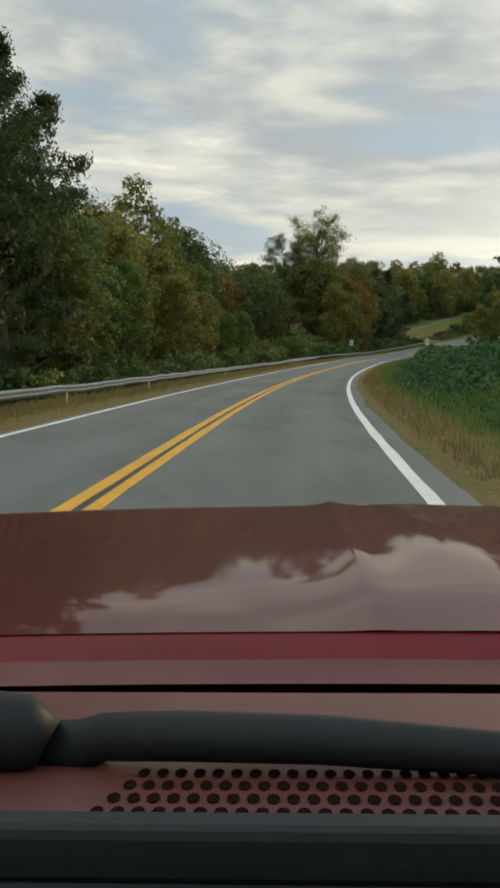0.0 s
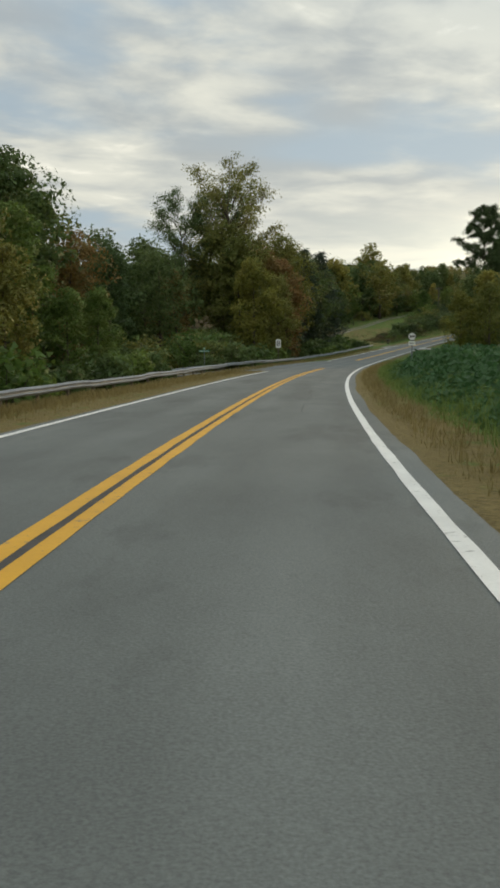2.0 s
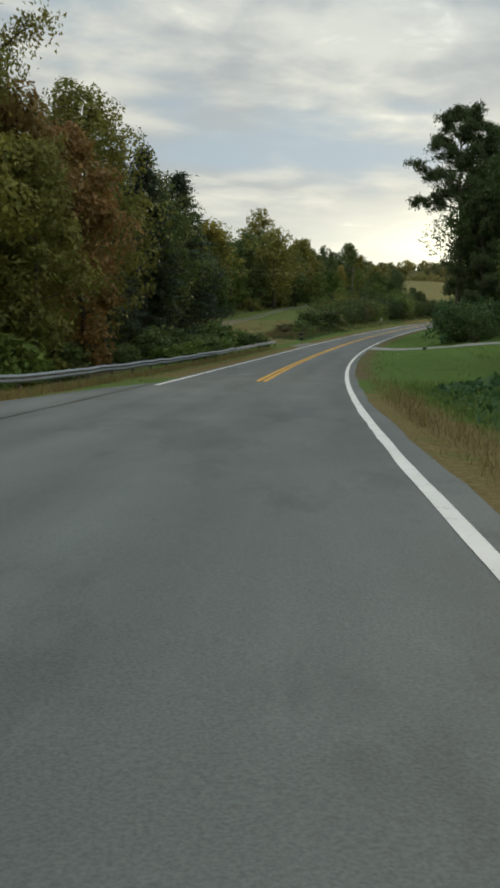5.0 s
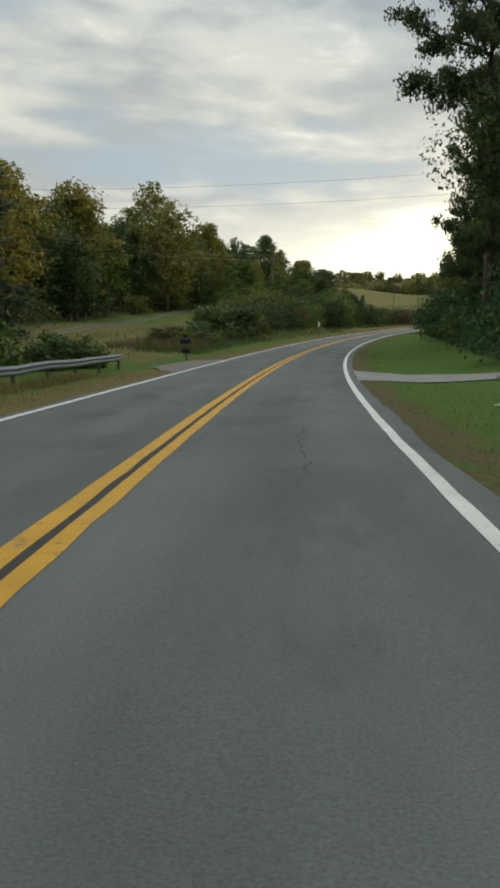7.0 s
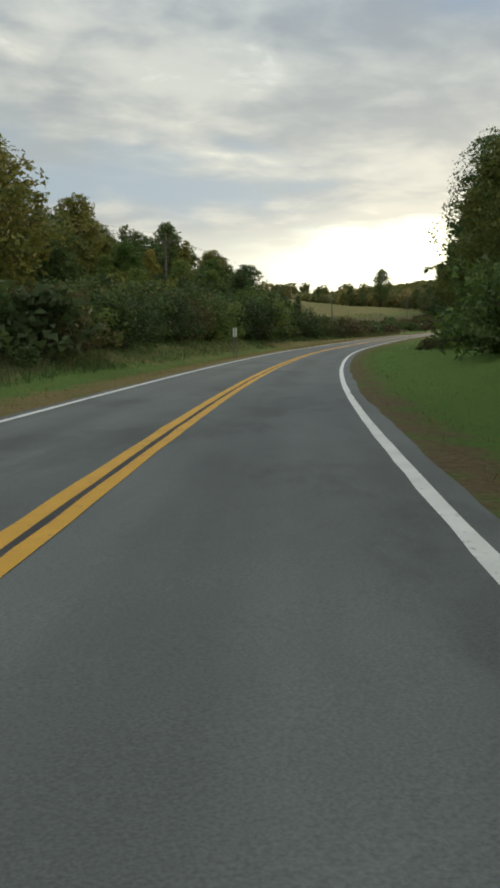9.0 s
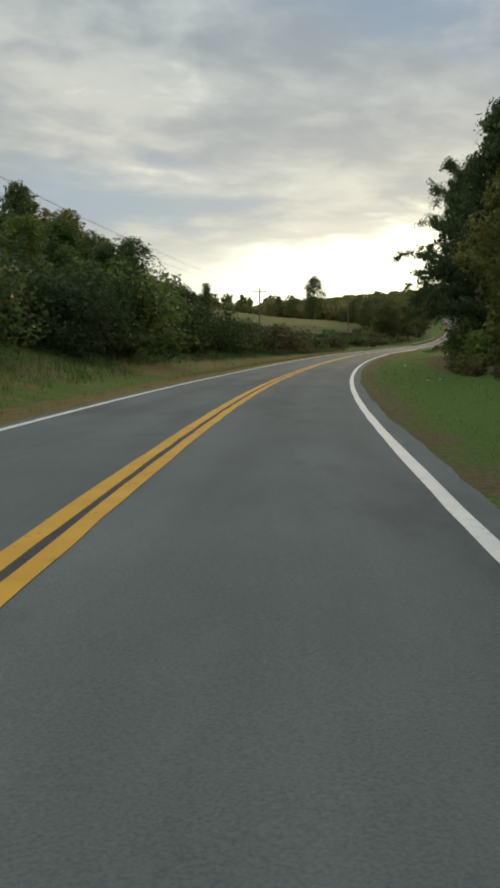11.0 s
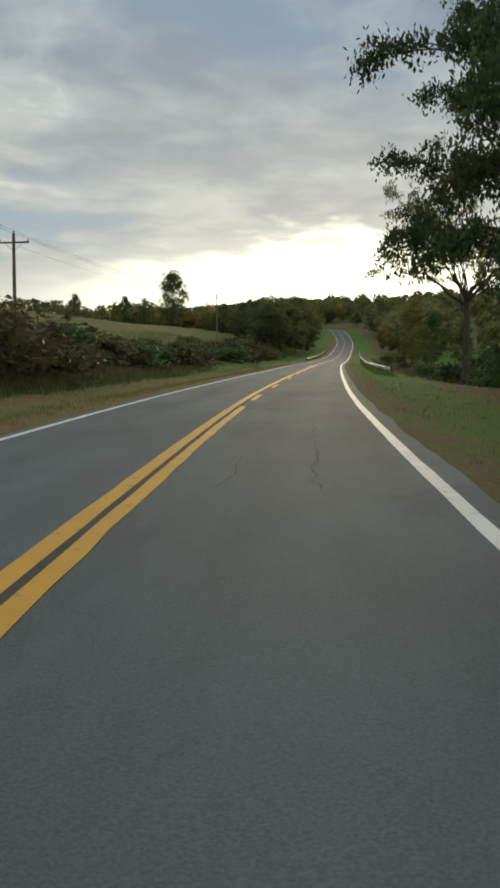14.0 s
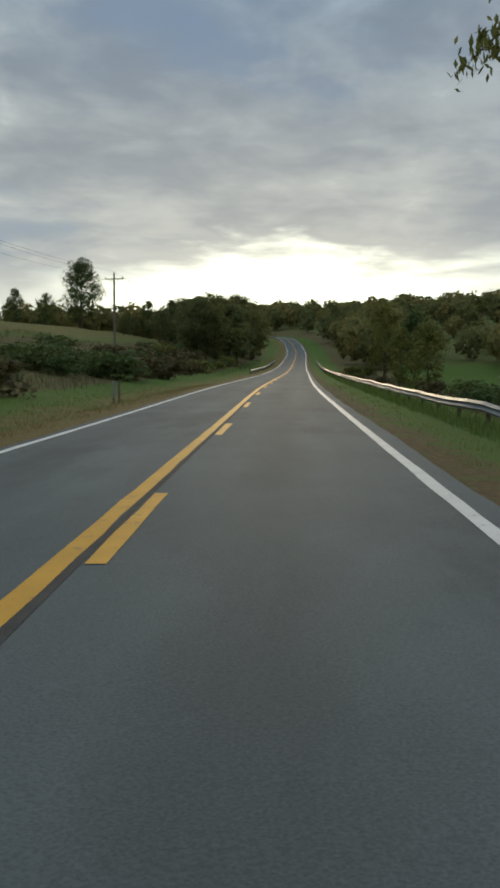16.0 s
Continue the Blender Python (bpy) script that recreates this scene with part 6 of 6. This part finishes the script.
def scrap(s_at, u, size, turn):
    """A crumpled scrap of white paper lying on the grass."""
    rs = random.Random(int(s_at * 7))
    bm = bmesh.new()
    grid = [[bm.verts.new((size * (i / 4 - 0.5), size * 0.7 * (j / 4 - 0.5), 0.06 + rs.uniform(0, 0.05))) for j in range(5)] for i in range(5)]
    for i in range(4):
        for j in range(4):
            bm.faces.new((grid[i][j], grid[i + 1][j], grid[i + 1][j + 1], grid[i][j + 1]))
    bmesh.ops.solidify(bm, geom=bm.faces[:], thickness=0.004)
    me = bpy.data.meshes.new("litter")
    bm.to_mesh(me)
    bm.free()
    me.materials.append(SIGN_WHITE)
    ob = tagged(new("litter", me), "crumpled white paper scrap lying in the green verge", "litter", "verge litter")
    ob.matrix_world = Matrix.Translation(at(s_at, u)) @ pose(0, 0, 0, 0, 0, turn)


for place_s, place_u, size, turn in ((236, 6.5, 0.26, 20), (414, 6.6, 0.22, 70), (381, 6.9, 0.2, 130), (381.5, 7.5, 0.16, 10), (490, 5.0, 0.16, 40)):
    scrap(place_s, place_u, size, turn)

t = thing("drain_pipe", Matrix.Translation(at(248.2, 8.9, 0.06)) @ pose(0, 0, 0, 0, 0, heading(248)), "pale concrete drain pipe end beside the gravel driveway", "drain pipe")
v, f = [], []
for y, rad in ((0.55, 0.2), (-0.55, 0.2), (-0.55, 0.15), (0.4, 0.15)):
    v += [(rad * math.cos(2 * math.pi * k / 16), y, rad * math.sin(2 * math.pi * k / 16)) for k in range(16)]
f = [(16 * i + k, 16 * i + (k + 1) % 16, 16 * i + 16 + (k + 1) % 16, 16 * i + 16 + k) for i in range(3) for k in range(16)] + [tuple(range(16)), tuple(range(63, 47, -1))]
child("pipe", mesh_of("pipe", v, f, GRAVEL_PALE), t)

# small farm shed across the valley
t = thing("shed", Matrix.Translation(at(690, 47, 0.0)) @ pose(0, 0, 0, 0, 0, 30), "small grey farm shed in the low field", "shed")
part("wall", box(bmesh.new(), -3.5, 3.5, -2.5, 2.5, -0.8, 2.4), SHED_WALL, t)
v = [(-3.8, -2.9, 2.3), (3.8, -2.9, 2.3), (3.8, 2.9, 2.3), (-3.8, 2.9, 2.3), (-3.8, 0, 3.7), (3.8, 0, 3.7)]
child("roof", mesh_of("roof", v, [(0, 1, 5, 4), (2, 3, 4, 5), (0, 4, 3), (1, 2, 5), (3, 2, 1, 0)], SHED_ROOF), t)
part("door", box(bmesh.new(), -0.9, 0.9, -2.54, -2.5, -0.7, 1.9), WOOD_GREY, t)

# ---- the red car, standing where the drive begins ----


def lathe_x(bm, prof, x, y, z, seg=28):
    """Turns (offset, radius) pairs round an axle along x."""
    rings = []
    for dx, r in prof:
        rings.append([bm.verts.new((x + dx, y + r * math.cos(2 * math.pi * k / seg), z + r * math.sin(2 * math.pi * k / seg))) for k in range(seg)])
    for a, b in zip(rings, rings[1:]):
        for k in range(seg):
            bm.faces.new((a[k], a[(k + 1) % seg], b[(k + 1) % seg], b[k]))
    bm.faces.new(rings[0][::-1]), bm.faces.new(rings[-1])
    return bm


def surface(fn, us, vs):
    """A grid mesh (verts, faces) from fn(u, v)."""
    v = [fn(a, b) for a in us for b in vs]
    m = len(vs)
    return v, [(i * m + j, (i + 1) * m + j, (i + 1) * m + j + 1, i * m + j + 1) for i in range(len(us) - 1) for j in range(m - 1)]


def build_car(m):
    car = thing("car", m, "faded red car with a dusty bonnet standing on the road", "car")
    RIDGE = 0.095

    def bonnet(x, y):
        q = (y - 0.95) / 1.30
        side = x - RIDGE
        z = 1.083 - 0.0728 * (q * q / 0.44 if q < 0.22 else q - 0.11) - 0.03 * max(0, q - 0.95) / 0.05
        z += 0.010 * math.exp(-(abs(side) / 0.030) ** 1.4) * min(1, 0.12 + 2.6 * max(q, 0)) - 0.028 * side * side
        z += 0.010 * math.exp(-((side - 0.16) / 0.11) ** 2) * math.exp(-((q - 0.55) / 0.4) ** 2)
        return (x, y, z)
    xs = sorted(set(list(np.linspace(-0.72, 0.90, 55)) + [RIDGE]))
    v, f = surface(bonnet, xs, list(np.linspace(0.95, 2.25, 54)))
    n = len(v)
    v = v + [(x, y, z - 0.02) for x, y, z in v]
    f = f + [tuple(n + k for k in reversed(q)) for q in f]
    hood = child("bonnet", mesh_of("bonnet", v, f, CAR_PAINT, smooth=True), car, label="faded red bonnet with a raised ridge")
    # rolled rear lip of the bonnet and the gap behind it
    lip = lambda x, a: (x, 0.953 - 0.112 * a, 1.082 - 0.028 * (x - RIDGE) ** 2 - 0.0125 * min(1, a / 0.42) ** 1.2 - 0.003 * a)
    across = list(np.linspace(-0.72, 0.90, 30))
    v, f = surface(lip, across, list(np.linspace(0, 0.42, 9)))
    child("bonnet_lip", mesh_of("bonnet_lip", v, f, LIP_PAINT, smooth=True), hood, label="rolled bonnet lip in original red, deepened as without sky reflection")
    v, f = surface(lip, across, list(np.linspace(0.42, 1, 14)))
    child("bonnet_edge", mesh_of("bonnet_edge", v, f, EDGE_PAINT, smooth=True), hood)
    # dark strip low in the gap, its colour standing in for shade
    part("gap_seal", box(bmesh.new(), -0.74, 0.92, 0.800, 0.845, 1.00, 1.030, 0.004), HOLLOW_SHADE, car)
    cowl = part("cowl_panel", box(bmesh.new(), -0.76, 0.94, 0.48, 0.818, 1.067, 1.084, 0.004), DULL_PAINT, car, "dull red perforated cowl panel")
    cowl.data.transform(Matrix.Translation((0, 0.641, 1.0755)) @ Matrix.Rotation(radians(-5.5), 4, "X") @ Matrix.Translation((0, -0.641, -1.0755)))
    top = lambda y: 1.0841 - math.tan(radians(5.5)) * (y - 0.641)
    # almost flat discs; their depth is only the painted shade colour
    ring = [(0.0042 * math.cos(a), 0.0068 * math.sin(a)) for a in np.linspace(0, 2 * math.pi, 9)[:-1]]
    hole = mesh_of("vent_hole", [(p, q, 0.0) for p, q in ring] + [(p * 0.8, q * 0.8, -0.0008) for p, q in ring], [(k, (k + 1) % 8, 8 + (k + 1) % 8, 8 + k) for k in range(8)] + [tuple(range(8, 16))], HOLLOW_SHADE)
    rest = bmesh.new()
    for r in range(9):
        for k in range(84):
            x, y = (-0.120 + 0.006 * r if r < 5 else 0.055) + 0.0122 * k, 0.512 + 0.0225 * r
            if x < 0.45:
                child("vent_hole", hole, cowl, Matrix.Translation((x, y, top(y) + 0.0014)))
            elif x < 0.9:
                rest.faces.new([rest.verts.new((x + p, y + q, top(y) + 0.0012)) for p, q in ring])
    tagged(part("vent_hole_rest", rest, HOLLOW_SHADE, cowl), kind="stuff")
    v, f = [], []
    tube(v, f, [(-0.20, 0.64, 1.090), (-0.145, 0.632, 1.094), (-0.125, 0.620, 1.106), (-0.07, 0.612, 1.110), (0.02, 0.612, 1.108), (0.16, 0.604, 1.101), (0.34, 0.592, 1.096), (0.6, 0.57, 1.094)], [0.018, 0.018, 0.016, 0.0165, 0.016, 0.014, 0.012, 0.008], 14)
    arm = child("wiper_arm", mesh_of("wiper_arm", v, f, BLACK_PLASTIC, smooth=True), car, label="black windscreen wiper arm")
    v, f = [], []
    tube(v, f, [(-0.06, 0.632, 1.104), (0.2, 0.622, 1.099), (0.6, 0.585, 1.092)], [0.007, 0.007, 0.006], 12)
    child("blade", mesh_of("blade", v, f, RUBBER, smooth=True), arm)
    v, f = [], []
    tube(v, f, [(-0.30, 0.62, 1.105), (-0.235, 0.62, 1.112), (-0.18, 0.62, 1.108), (-0.165, 0.62, 1.10)], [0.024, 0.028, 0.026, 0.018], 16)
    child("pivot_cap", mesh_of("pivot_cap", v, f, BLACK_PLASTIC, smooth=True), arm)
    part("screen_trim", box(bmesh.new(), -0.74, 0.92, 0.462, 0.486, 1.090, 1.122, 0.006), BLACK_PLASTIC, car)
    part("dashboard", box(bmesh.new(), -0.72, 0.90, 0.05, 0.460, 0.80, 1.108, 0.03), BLACK_PLASTIC, car, "black dashboard top")
    for x0, x1 in ((-0.83, -0.724), (0.904, 1.01)):
        part("wing", box(bmesh.new(), x0, x1, -0.05, 2.28, 0.42, 1.02, 0.04), CAR_PAINT, car)
    part("front_panel", box(bmesh.new(), -0.72, 0.90, 2.16, 2.27, 0.45, 0.975, 0.03), CAR_PAINT, car)
    part("bumper", box(bmesh.new(), -0.84, 1.02, 2.27, 2.38, 0.38, 0.58, 0.03), CHROME, car)
    grille = part("grille", box(bmesh.new(), -0.35, 0.53, 2.268, 2.285, 0.68, 0.9, 0.006), BLACK_PLASTIC, car)
    for k in range(4):
        part("slat", box(bmesh.new(), -0.34, 0.52, 2.284, 2.295, 0.71 + 0.05 * k, 0.73 + 0.05 * k), CHROME, grille)
    for x in (-0.58, 0.76):
        part("headlight", box(bmesh.new(), x - 0.16, x + 0.16, 2.265, 2.29, 0.68, 0.88, 0.015), LAMP_GLASS, car)
    part("underbody", box(bmesh.new(), -0.66, 0.84, -2.6, 1.86, 0.28, 0.5, 0.05), BLACK_PLASTIC, car)
    part("floor_tub", box(bmesh.new(), -0.83, 1.01, -2.6, -0.06, 0.40, 0.62, 0.05), CAR_PAINT, car)
    for x in (-0.74, 0.92):
        for y in (1.35, -1.75):
            w = part("wheel", lathe_x(bmesh.new(), [(-0.1, 0.2), (-0.1, 0.3), (-0.07, 0.33), (0.07, 0.33), (0.1, 0.3), (0.1, 0.2)], x, y, 0.335), RUBBER, car)
            part("rim", lathe_x(bmesh.new(), [(-0.104, 0.19), (-0.08, 0.21), (0.08, 0.21), (0.104, 0.19)], x, y, 0.335), CHROME, w)


build_car(pose(CAR[0], CAR[1], CAR[2], CAR[3], 0, CAR[4]))
